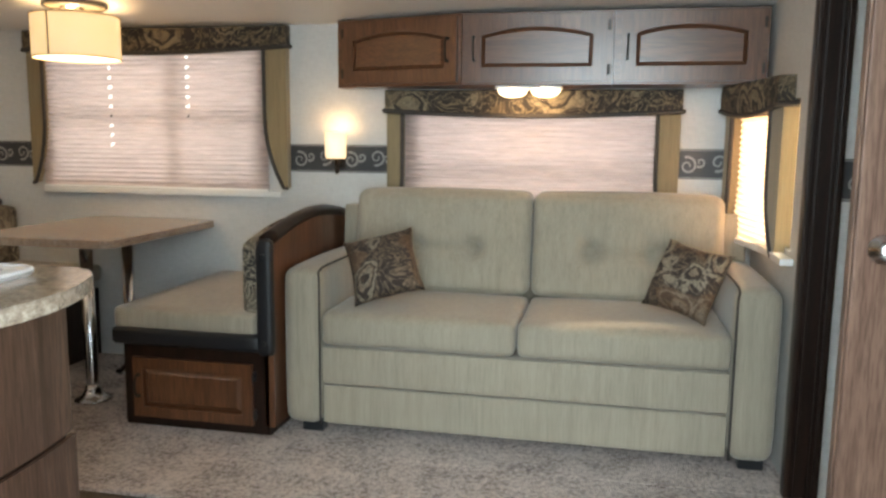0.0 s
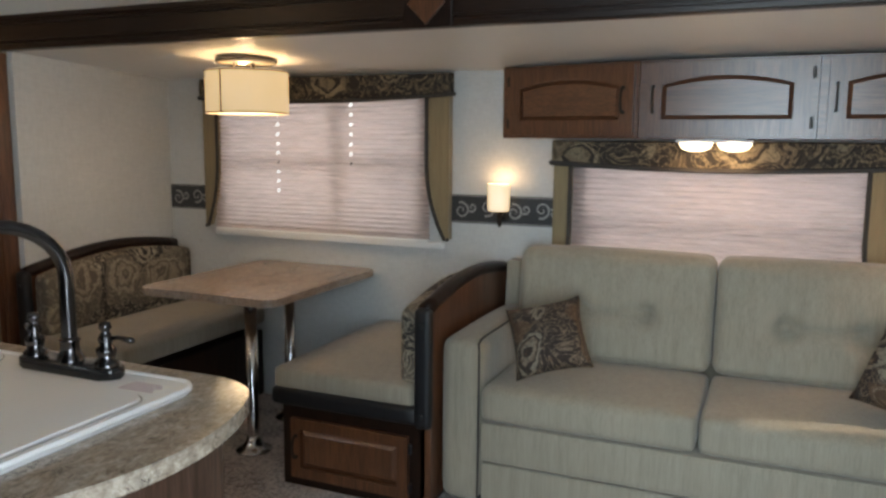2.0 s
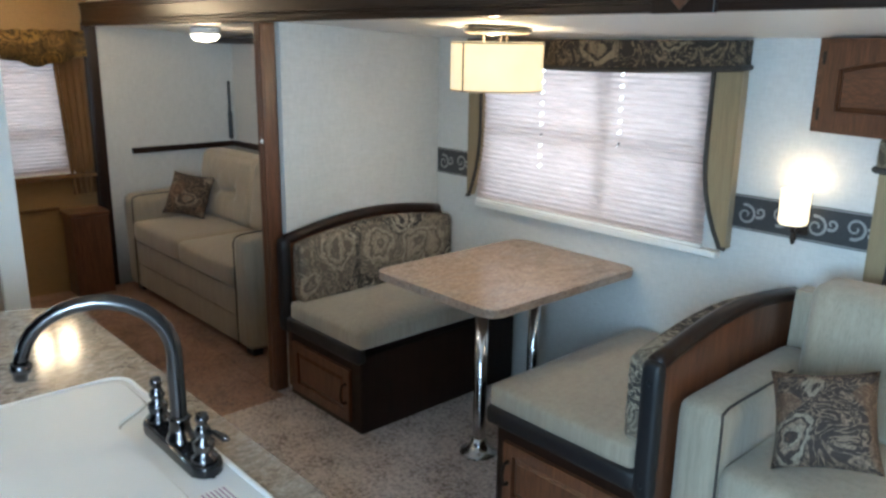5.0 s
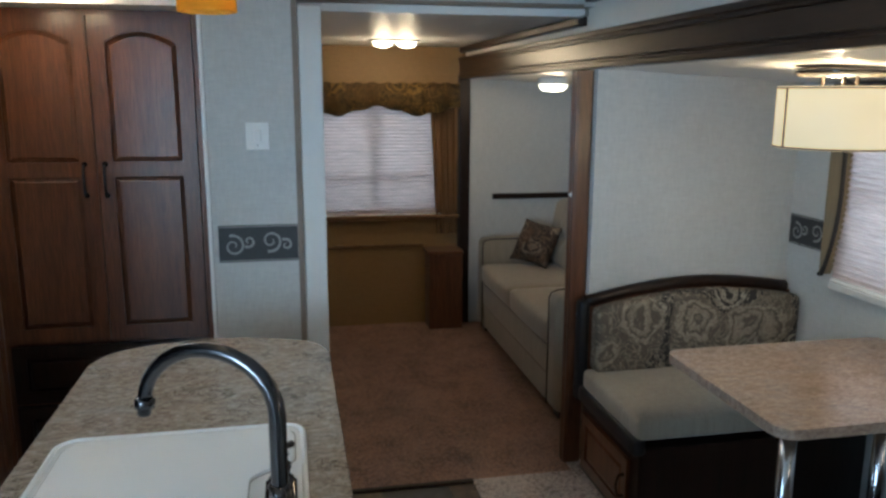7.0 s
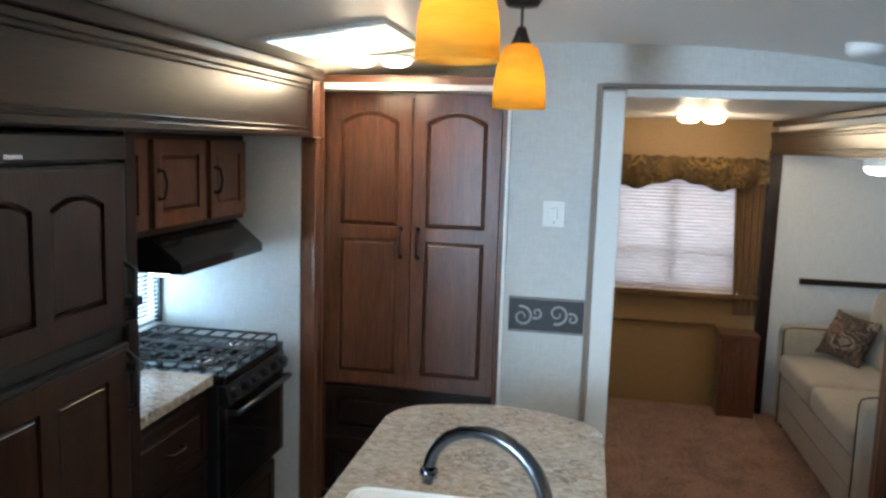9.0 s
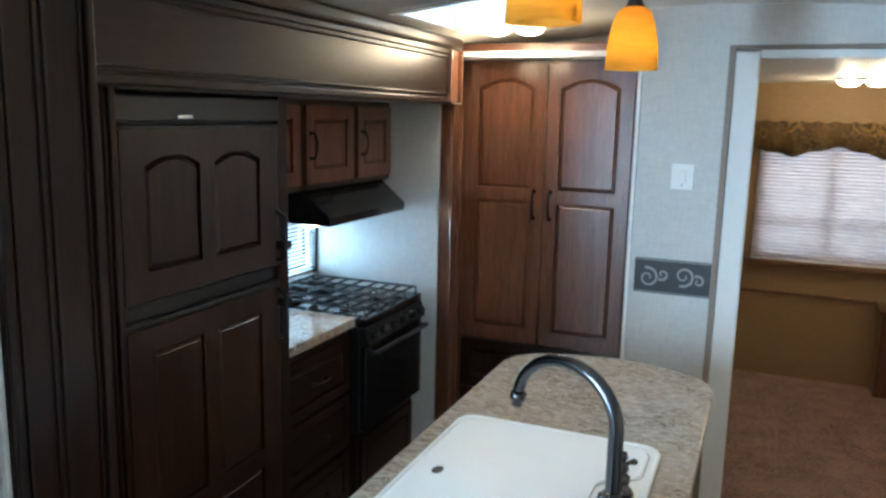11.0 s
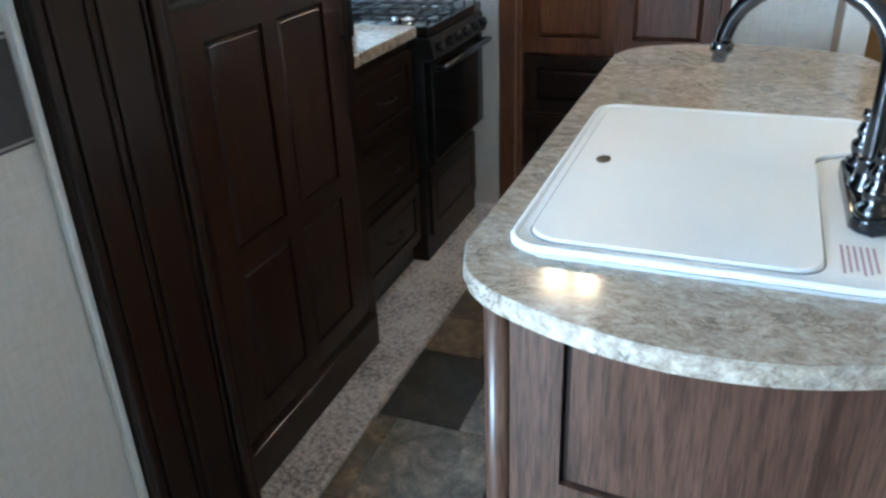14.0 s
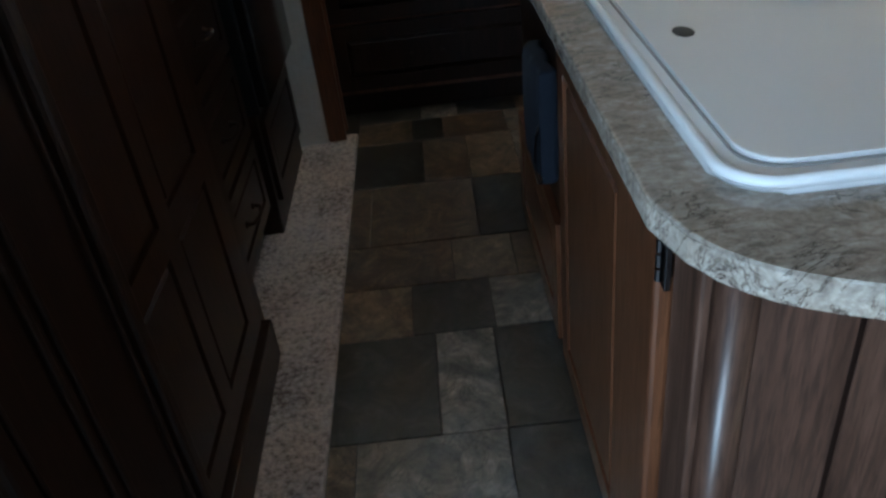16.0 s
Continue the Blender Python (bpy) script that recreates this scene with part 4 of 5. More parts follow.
    part("front_panel", soft_box(a0 + 0.002, a1 - 0.002, yf + 0.002, yb - 0.05, 0.226, 0.385, 0.014, 7, (0, 0.006, 0)), material, ob)
    for u0, u1 in ((a0 + 0.002, mid - 0.003), (mid + 0.003, a1 - 0.002)):
        part("seat_cushion", soft_box(u0, u1, yf - 0.012, yb - 0.26, 0.388, 0.528, 0.032, 11, (0, 0.012, 0.014)), material, ob, "", True)
        w = u1 - u0
        lean = 0.16

        def slope(p, lean=lean, w=w, u0=u0):
            if p.y < yb - 0.20:
                seam = 0.0
                for fu in (0.33, 0.67):
                    dx, dz = p.x - (u0 + w * fu), p.z - 0.735
                    seam += 0.052 * math.exp(-(dx * dx + dz * dz) / 0.0016) + 0.016 * math.exp(-(dx * dx + dz * dz) / 0.012)
                    for k in (-1, 1):
                        seam += 0.010 * math.exp(-((dx - 0.5 * k * dz) ** 2) / 0.0005) * math.exp(-(dz - 0.05) ** 2 / 0.004)
                if u0 + w * 0.30 < p.x < u0 + w * 0.70:
                    seam += 0.020 * math.exp(-((p.z - 0.735) ** 2) / 0.0005)
                p.y += seam
            p.y += lean * (p.z - 0.53)
            return p
        part("back_cushion", soft_box(u0 - 0.03 if u0 < mid - 0.1 and u0 < a0 + 0.01 else u0, u1 + (0.03 if u1 > a1 - 0.01 else 0), yb - 0.33, yb - 0.16, 0.532, 0.988, 0.045, 59, (0, 0.030, 0.010), slope), material, ob, "", True)
    part("back_frame", prism([(yb - 0.16, 0.06), (yb - 0.03, 0.06), (yb - 0.005, 0.90), (yb - 0.09, 0.90)], plane_at((x0 + 0.02, 0, 0), (0, 1, 0), (0, 0, 1)), x1 - x0 - 0.04, 0.01), material, ob)
    for u0, u1 in ((x0, a0), (a1, x1)):
        arm = part("arm", soft_box(u0, u1, yf - 0.004, yb - 0.10, 0.050, 0.700, 0.050, 13, (0.006, 0, 0.012)), material, ob, "", True)
        inner = u1 if u0 == x0 else u0
        s = -1 if u0 == x0 else 1
        pts = [(inner + s * 0.006, yf + 0.003, 0.055 + k * 0.06) for k in range(11)] + [(inner + s * 0.012, yf + 0.012, 0.685), (inner + s * 0.012, yf + 0.05, 0.698)] + [(inner + s * 0.012, yf + 0.05 + k * 0.06, 0.700) for k in range(1, 8)]
        part("piping", tube(pts, 0.0045, 6), PIPING, arm, "dark piped seam")
    for u in (x0 + 0.07, x1 - 0.12):
        for v in (yf + 0.03, yb - 0.18):
            part("foot", box(u, u + 0.09, v, v + 0.06, 0.0125, 0.056, 0.005), BLACK, ob, "black block foot")
    return ob


sofa(-0.846, 1.062, 2.600, 3.42, "taupe linen two-seat sofa with tufted back cushions")
sofa(-5.20, -3.42, 2.525, 3.33, "taupe linen sofa in the rear slide-out")


def pillow(centre, size, lean, turn, roll, label):
    n = 14
    bm = bmesh.new()
    sides = []
    for side in (1, -1):
        grid = []
        for i in range(n + 1):
            row = []
            for j in range(n + 1):
                a, b = 2 * i / n - 1, 2 * j / n - 1
                pinch = 1 - 0.10 * (1 - a * a) * abs(b) ** 3
                pinch2 = 1 - 0.10 * (1 - b * b) * abs(a) ** 3
                h = 0.075 * (max(0, (1 - a * a) * (1 - b * b)) ** 0.42)
                h += 0.004 * math.sin(7 * a + 4 * b) * (1 - a * a) * (1 - b * b)
                row.append(bm.verts.new((a * size / 2 * pinch2, side * h, b * size / 2 * pinch)))
            grid.append(row)
        for i in range(n):
            for j in range(n):
                q = (grid[i][j], grid[i + 1][j], grid[i + 1][j + 1], grid[i][j + 1])
                bm.faces.new(q if side > 0 else q[::-1])
    bmesh.ops.remove_doubles(bm, verts=bm.verts, dist=1e-4)
    m = pose(*centre, lean, roll, turn)
    bmesh.ops.transform(bm, matrix=m, verts=bm.verts)
    low = min(v.co.z for v in bm.verts)
    bmesh.ops.translate(bm, verts=bm.verts, vec=(0, 0, 0.534 - low))
    return solid("throw_pillow", bm, PILLOW, label, "pillow", "throw pillows", True)


pillow((-0.475, 2.80, 0.72), 0.300, -34, 14, -14, "brown paisley throw pillow leaning on the sofa arm")
pillow((0.745, 2.82, 0.72), 0.290, -26, -38, 8, "brown paisley throw pillow in the sofa corner")
pillow((-4.90, 2.88, 0.72), 0.32, -30, 38, 6, "brown paisley throw pillow on the rear sofa")


# ---- dinette ----
def raised_front(ob, place, w, h, name="door"):
    f, fields = panel_door(place, w, h, 0.018, 0.045, [(0.045, h - 0.045, 0)])
    d = part(name, f, WOOD, ob)
    for q in fields:
        part("panel", q, WOOD, d)
    return d


def back_arc(v0, v1, y0, y1, y, rise):
    s = (y - y0) / (y1 - y0)
    return v0 + (v1 - v0) * s + rise * math.sin(math.pi * s)


def bench(x_wall, x_front, yf, yb, facing, label):
    """A dinette bench; the backrest is at x_wall, the seat's free edge at x_front; facing is +1 towards +x."""
    ob = thing("dinette_bench", ((x_wall + x_front) / 2, yf, 0.012), label, "bench", "dinette benches")
    lo, hi = sorted((x_wall, x_front))
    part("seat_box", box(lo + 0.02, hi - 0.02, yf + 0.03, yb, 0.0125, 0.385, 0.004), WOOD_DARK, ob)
    w = hi - lo - 0.16
    d = raised_front(ob, plane_at((lo + 0.07, yf + 0.029, 0.055), (1, 0, 0), (0, 0, 1)), w, 0.255)
    part("handle", bow_handle(plane_at((lo + (0.095 if facing < 0 else w + 0.045), yf + 0.012, 0.19), (1, 0, 0), (0, 0, 1)), 0.09), BRONZE, d)
    for z in (0.10, 0.26):
        part("hinge", box(lo + (w + 0.072 if facing < 0 else 0.060), lo + (w + 0.082 if facing < 0 else 0.068), yf + 0.010, yf + 0.03, z - 0.02, z + 0.02, 0.002), BLACK, d)
    rail_hi = hi + 0.012 if facing > 0 else hi - 0.045
    rail_lo = lo - 0.012 if facing < 0 else lo + 0.05
    part("padded_rail", soft_box(rail_lo, rail_hi, yf - 0.012, yf + 0.045, 0.365, 0.440, 0.022, 9), BLACK_VINYL, ob, "black vinyl padded rail", True)
    part("seat_cushion", soft_box(lo + (0.07 if facing > 0 else -0.008), hi - (0.07 if facing < 0 else -0.008), yf + 0.004, yb - 0.003, 0.428, 0.520, 0.022, 11, (0.004, 0.004, 0.010)), SEAT_FABRIC, ob, "", True)
    # backrest: curved panel, patterned cushion, dark arched cap, padded front edge
    p0, p1 = (x_wall, x_wall + 0.045 * facing)
    a, b = sorted((p0, p1))
    outline = [(yf + 0.03, 0.05), (yb - 0.002, 0.05)] + [(yb - 0.002 - (yb - yf - 0.032) * k / 12, back_arc(0.80, 0.83, yf, yb, yb - 0.002 - (yb - yf - 0.032) * k / 12, 0.060)) for k in range(13)]
    part("back_panel", prism(outline, plane_at((a, 0, 0), (0, 1, 0), (0, 0, 1)), b - a, 0.003), WOOD, ob)
    c0, c1 = sorted((p1 + 0.001 * facing, p1 + 0.095 * facing))

    def arch(p):
        if p.z > 0.68:
            p.z += (back_arc(0.80, 0.83, yf, yb, p.y, 0.060) - 0.80) * (p.z - 0.68) / 0.115
        return p
    part("back_cushion", soft_box(c0, c1, yf + 0.04, yb - 0.004, 0.512, 0.795, 0.026, 13, (0.010, 0, 0), arch), PAISLEY, ob, "grey and tan paisley back cushion", True)
    cap = [(a - 0.004 + (b - a + 0.008) / 2, yf + 0.02 + (yb - yf - 0.04) * k / 14, back_arc(0.80, 0.83, yf, yb, yf + 0.02 + (yb - yf - 0.04) * k / 14, 0.060) + 0.010) for k in range(15)]
    part("arched_cap", tube(cap, 0.030, 8), WOOD_DARK, ob, "dark arched wooden cap", True)
    post = part("padded_post", soft_box(a - 0.012, b + 0.012, yf - 0.012, yf + 0.038, 0.355, 0.825, 0.020, 9), BLACK_VINYL, ob, "black vinyl padded end post", True)
    for z in (0.41, 0.76):
        part("button", lathe(0, 0, [(0.0, 0.006), (0.008, 0.004), (0.010, 0.0)], 10), BLACK, post).matrix_local = Matrix.Translation(Vector(((a + b) / 2, yf - 0.012, z)) - Vector(ob.location)) @ Matrix.Rotation(radians(90), 4, "X") @ Matrix.Translation(Vector(ob.location))
    return ob


bench(-0.855, -1.55, 2.505, YN - 0.005, -1, "dinette bench with taupe seat and paisley back beside the sofa")
bench(-2.930, -2.292, 2.440, YN - 0.005, 1, "dinette bench with taupe seat and paisley back by the divider")

table = thing("dinette_table", (-1.94, 3.0, 0.012), "granite-look laminate dinette table on two chrome pedestals", "table")
part("tabletop", slab(rounded(-2.305, -1.578, 2.538, YN - 0.006, 0.06), 0.752, 0.786, 0.003), TABLE_TOP, table)
for x, y in ((-1.860, 2.77), (-1.95, 3.21)):
    leg = part("leg", lathe(x, y, [(0.028, 0.0725), (0.028, 0.744), (0.0, 0.7445)], 20), CHROME, table, "polished chrome pedestal", True)
    part("floor_flange", lathe(x, y, [(0.0, 0.0125), (0.085, 0.0128), (0.082, 0.020), (0.055, 0.030), (0.036, 0.060), (0.029, 0.085), (0.0, 0.086)], 24), CHROME, leg, "", True)
    part("top_plate", lathe(x, y, [(0.0, 0.726), (0.05, 0.734), (0.07, 0.7465), (0.0, 0.7475)], 20), CHROME, leg, "", True)

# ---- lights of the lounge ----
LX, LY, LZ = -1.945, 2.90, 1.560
drum = thing("ceiling_lamp", (LX, LY, 1.81), "lit cream drum lamp on a brushed ceiling plate", "ceiling lamp")
part("ceiling_plate", lathe(LX, LY, [(0.0, 1.780), (0.120, 1.782), (0.138, 1.790), (0.140, 1.809), (0.0, 1.810)], 32), NICKEL, drum, "brushed metal ceiling plate", True)
for dx, dy in ((-0.05, -0.03), (0.05, -0.03), (0.0, 0.055)):
    part("stem", tube([(LX + dx, LY + dy, 1.783), (LX + dx, LY + dy, LZ + 0.175)], 0.006, 8), BRONZE, drum)
shell = lathe(LX, LY, [(0.184, LZ), (0.186, LZ + 0.003), (0.186, LZ + 0.190), (0.184, LZ + 0.193), (0.181, LZ + 0.190), (0.181, LZ + 0.004), (0.184, LZ)], 48)
part("shade", shell, DRUM_GLOW, drum, "lit cream cloth shade", True)
part("diffuser", lathe(LX, LY, [(0.0, LZ + 0.008), (0.180, LZ + 0.008), (0.180, LZ + 0.011), (0.0, LZ + 0.011)], 40), LENS_GLOW, drum, "lit white diffuser")
for z in (LZ + 0.004, LZ + 0.188):
    part("trim_band", tube([(LX + 0.1875 * math.cos(k * math.tau / 40), LY + 0.1875 * math.sin(k * math.tau / 40), z) for k in range(40)], 0.003, 6, None, True), LEG_FABRIC, drum)
part("seam", box(LX - 0.004, LX + 0.002, LY - 0.1895, LY - 0.185, LZ + 0.004, LZ + 0.188), LEG_FABRIC, drum)
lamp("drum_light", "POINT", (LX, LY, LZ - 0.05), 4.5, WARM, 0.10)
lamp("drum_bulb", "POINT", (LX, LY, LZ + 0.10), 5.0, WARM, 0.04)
lamp("drum_uplight", "POINT", (LX, LY - 0.03, LZ + 0.205), 2.6, WARM, 0.02)

sconce = thing("wall_sconce", (-0.895, YN, 1.040), "lit cream glass wall sconce on a bronze arm", "wall lamp")
part("back_plate", box(-0.925, -0.865, YN - 0.012, YN - 0.0045, 1.070, 1.180, 0.003), BRONZE, sconce)
part("arm", tube([(-0.895, YN - 0.012, 1.105), (-0.895, YN - 0.05, 1.085), (-0.895, YN - 0.075, 1.095), (-0.895, YN - 0.078, 1.118)], 0.008, 8), BRONZE, sconce, "", True)
part("finial", lathe(-0.895, YN - 0.06, [(0.0, 1.038), (0.008, 1.046), (0.012, 1.064), (0.008, 1.088), (0.0, 1.090)], 12), BRONZE, sconce, "", True)
part("shade", lathe(-0.895, YN - 0.078, [(0.0, 1.120), (0.046, 1.120), (0.052, 1.130), (0.052, 1.248), (0.047, 1.248), (0.047, 1.126), (0.0, 1.125)], 28), SCONCE_GLOW, sconce, "lit cream glass shade", True)
lamp("sconce_light", "POINT", (-0.895, YN - 0.078, 1.262), 1.2, WARM, 0.03)

# ---- cabinets over the sofa ----
def wall_cabinet(points, z0, z1, door_place, w, label, handle_u, hinge_u):
    ob = thing("wall_cabinet", (*points[0], z0), label, "cabinet", "cabinets over the sofa")
    part("body", slab(points, z0, z1, 0.002), WOOD_X, ob)
    h = z1 - z0 - 0.03
    f, fields = panel_door(door_place, w, h, 0.020, 0.062, [(0.062, h - 0.052, 0.035)], 0.022)
    d = part("door", f, WOOD, ob, "arched raised-panel wooden door")
    for q in fields:
        part("panel", q, WOOD_X, d)
    hp = door_place @ Matrix.Translation((handle_u, h * 0.50, 0.020))
    part("handle", bow_handle(hp, 0.10, 0.026, 0.0045), BRONZE, d)
    for v in (0.05, h - 0.05):
        hg = box(-0.006, 0.006, -0.022, 0.022, 0.0, 0.014, 0.002)
        bmesh.ops.transform(hg, matrix=door_place @ Matrix.Translation((hinge_u, v, 0.008)), verts=hg.verts)
        part("hinge", hg, BRONZE, d)
    return ob


CZ0, CZ1, CY = 1.462, 1.780, 3.235
a, b = Vector((-0.874, 3.385)), Vector((-0.238, CY))
u = (b - a).normalized()
wall_cabinet([(-0.874, YN - 0.001), (-0.874, 3.385), (-0.238, CY), (-0.238, YN - 0.001)], CZ0, CZ1, plane_at((a.x + u.x * 0.035 + u.y * 0.001, a.y + u.y * 0.035 - u.x * 0.001, CZ0 + 0.014), (u.x, u.y, 0), (0, 0, 1)), (b - a).length - 0.05, "red-brown angled wall cabinet with an arched panel door", (b - a).length - 0.095, 0.002)
for x0, x1 in ((-0.236, 0.432), (0.434, 1.066)):
    wall_cabinet([(x0, CY), (x1, CY), (x1, YN - 0.001), (x0, YN - 0.001)], CZ0, CZ1, plane_at((x0 + 0.03, CY - 0.001, CZ0 + 0.014), (1, 0, 0), (0, 0, 1)), x1 - x0 - 0.055, "red-brown wall cabinet with an arched panel door", 0.028, x1 - x0 - 0.05)


def twin_light(cx, cy, z, along, label, energy, colour=WARM, span=0.075):
    """A ceiling light with two round frosted lenses."""
    ob = thing("ceiling_light", (cx, cy, z), label, "ceiling light", "twin dome lights")
    ax, ay = (1, 0) if along == "x" else (0, 1)
    part("base", box(cx - (0.15 if ax else 0.06), cx + (0.15 if ax else 0.06), cy - (0.15 if ay else 0.06), cy + (0.15 if ay else 0.06), z - 0.014, z - 0.001, 0.004), PLASTIC, ob, "white base plate")
    for s in (-1, 1):
        part("lens", lathe(cx + ax * s * span, cy + ay * s * span, [(0.066, z - 0.0145), (0.066, z - 0.022), (0.055, z - 0.038), (0.030, z - 0.048), (0.0, z - 0.050)], 24), LENS_GLOW, ob, "lit frosted lens", True)
        lamp("dome_light", "POINT", (cx + ax * s * span, cy + ay * s * span, z - 0.10), energy, colour, 0.05)
    return ob


twin_light(0.065, 3.30, CZ0 - 0.001, "x", "lit twin-lens light under the cabinets", 1.3)
twin_light(-2.90, 0.31, roof_z(0.31) - 0.003, "y", "lit twin-lens ceiling light before the pantry", 4.5)
twin_light(-4.72, 1.86, 2.054, "y", "lit twin-lens ceiling light in the rear room", 5.5)
one = thing("ceiling_light", (-4.12, 2.70, 1.82), "lit round dome light over the rear sofa", "ceiling light")
part("base", lathe(-4.12, 2.70, [(0.0, 1.780), (0.085, 1.780), (0.085, 1.818), (0.0, 1.819)], 24), PLASTIC, one)
part("lens", lathe(-4.12, 2.70, [(0.082, 1.779), (0.080, 1.763), (0.06, 1.743), (0.0, 1.736)], 24), LENS_GLOW, one, "lit frosted lens", True)
lamp("rear_sofa_light", "POINT", (-4.12, 2.70, 1.69), 5.0, WARM, 0.05)

# ---- rear niche ----
setting("niche_rail", box(XR + 0.071, XR + 0.10, 2.66, YN - 0.001, 0.955, 0.995, 0.004), WOOD_DARK, "dark wooden rail on the niche wall", "trim")
setting("niche_rail_back", box(XR + 0.101, -3.006, YN - 0.03, YN - 0.001, 0.955, 0.995, 0.004), WOOD_DARK_X, "dark wooden rail behind the rear sofa", "trim")
strut = thing("bunk_strut", (-5.27, YN - 0.05, 1.0), "dark metal bunk strut in the niche corner", "strut")
part("rod", tube([(-5.285, YN - 0.05, 1.01), (-5.285, YN - 0.05, 1.45)], 0.012, 8), IRON, strut)
part("sleeve", tube([(-5.285, YN - 0.05, 1.02), (-5.285, YN - 0.05, 1.22)], 0.018, 8), IRON, strut)
bunk = thing("folded_bunk", (-4.2, 3.3, 1.74), "folded bunk edge under the niche ceiling", "bunk")
part("edge", box(-5.28, -3.01, 3.28, 3.44, 1.725, 1.765, 0.006), WOOD_DARK_X, bunk)

# ---- island ----
def bowed(x_e, x_w, y0, y1, bow, r, n=14):
    """The island's outline: straight sides, bowed ends with round corners."""
    out = []
    for xe, s in ((x_e, 1), (x_w, -1)):
        seq = []
        for k in range(n + 1):
            q = -1 + 2 * k / n
            y = (y0 + y1) / 2 + q * (y1 - y0) / 2
            x = xe - s * bow * q * q
            edge = 1 - abs(q)
            if edge < 2 * r / (y1 - y0):
                f = 1 - edge * (y1 - y0) / 2 / r
                x -= s * r * 0.9 * (1 - math.sqrt(max(0, 1 - f * f)))
            seq.append((x, y))
        out += seq if s > 0 else seq[::-1]
    return out


def bent_panel(y0, y1, z0, z1, out, n=10):
    """A panel bent round the island's east end, standing out by so much."""
    edge = lambda y, o: (-0.735 - 0.035 * ((y - 0.93) / 0.305) ** 2 + o, y)
    ysteps = [y0 + (y1 - y0) * k / n for k in range(n + 1)]
    return slab([edge(y, out) for y in ysteps] + [edge(y, -0.004) for y in ysteps[::-1]], z0, z1)


island = thing("kitchen_island", (-1.5, 0.9, 0.0), "kitchen island with bowed wood-look end and panelled doors", "kitchen island")
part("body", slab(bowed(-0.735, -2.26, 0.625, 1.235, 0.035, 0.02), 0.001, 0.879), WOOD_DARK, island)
part("end_post", tube([(-0.760, 0.636, 0.001), (-0.760, 0.636, 0.879)], 0.022, 12), LAMINATE, island, "rounded corner post", True)
part("end_stile", bent_panel(0.655, 0.744, 0.001, 0.879, 0.010), LAMINATE, island, "narrow wood-look end stile")
part("end_rail", bent_panel(0.7445, 1.222, 0.001, 0.535, 0.010), LAMINATE, island, "lower wood-look end panel")
part("end_panel", bent_panel(0.756, 1.222, 0.543, 0.879, 0.002), LAMINATE, island, "recessed wood-look end panel")
for x0, w in ((-1.540, 0.515),):
    f, fields = panel_door(plane_at((x0, 0.624, 0.085), (1, 0, 0), (0, 0, 1)), w, 0.745, 0.020, 0.055, [(0.055, 0.690, 0)])
    d = part("door", f, WOOD, island, "red-brown raised-panel door")
    for q in fields:
        part("panel", q, WOOD, d)
part("door_stile", box(-1.020, -0.890, 0.600, 0.6235, 0.03, 0.879, 0.006), WOOD, island, "red-brown wooden stile")
for z in (0.762, 0.16):
    bm = box(-0.886, -0.868, 0.604, 0.6115, z, z + 0.060, 0.001)
    for k in range(3):
        tube([(-0.888, 0.603, z + 0.002 + 0.0195 * k), (-0.888, 0.603, z + 0.0175 + 0.0195 * k)], 0.0045, 8, bm)
    part("hinge", bm, NICKEL, island, "dark nickel hinge")
part("side_strip", box(-0.866, -0.784, 0.612, 0.6245, 0.001, 0.879, 0.003), LAMINATE, island, "wood-look side strip")
f, fields = panel_door(plane_at((-2.24, 0.624, 0.06), (1, 0, 0), (0, 0, 1)), 0.62, 0.32, 0.018, 0.055, [(0.055, 0.265, 0)])
d = part("drawer_front", f, WOOD, island)
for q in fields:
    part("panel", q, WOOD, d)
for k in range(2):
    f, fields = panel_door(plane_at((-0.83 - 0.70 * k, 1.236, 0.08), (-1, 0, 0), (0, 0, 1)), 0.66, 0.76, 0.016, 0.06, [(0.06, 0.70, 0)])
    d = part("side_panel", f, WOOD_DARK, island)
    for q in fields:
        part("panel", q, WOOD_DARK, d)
top_outline = bowed(-0.606, -2.350, 0.566, 1.292, 0.128, 0.090, 40)
worktop = thing("island_worktop", (-1.5, 0.93, 0.880), "bowed granite-look laminate worktop on the island", "worktop")
part("edge_band", slab(top_outline, 0.880, 0.9085, 0.004), WORKTOP_EDGE, worktop, "pale flecked laminate edge band")
part("top_sheet", slab(top_outline, 0.9087, 0.914, 0.0035, None, 3), GRANITE, worktop)

towel = thing("hand_towel", (-1.75, 0.60, 0.45), "navy hand towel hung on a wire ring at the island", "towel")
part("cloth", soft_box(-1.860, -1.655, 0.583, 0.622, 0.46, 0.715, 0.012, 9, (0, 0.006, 0), lambda p: Vector((p.x, p.y + 0.006 * math.sin(p.x * 70), p.z))), TOWEL, towel, "", True)
part("ring", tube([(-1.650 + 0.022 * math.cos(k / 12 * math.tau), 0.582 - 0.012 * math.cos(k / 12 * math.tau), 0.535 + 0.065 * math.sin(k / 12 * math.tau)) for k in range(12)], 0.003, 6, None, True), CHROME, towel, "thin metal ring")

# ---- sink with its cover, faucet ----
SX0, SX1, SY0, SY1 = -1.572, -0.795, 0.632, 1.202


def board_outline(grow):
    """The cover board: round corners, and a step out to the back rim west of the faucet."""
    x0, x1, y0 = SX0 + 0.035 - grow, SX1 - 0.030 + grow, SY0 + 0.030 - grow
    ya, yb, xs, r = 1.078 + grow, SY1 - 0.028 + grow, -1.330 + grow, 0.045
    out = [(x1 - r + r * math.cos(a), ya - r + r * math.sin(a)) for a in (radians(90 * k / 8) for k in range(9))]
    for k in range(11):
        q = k / 10
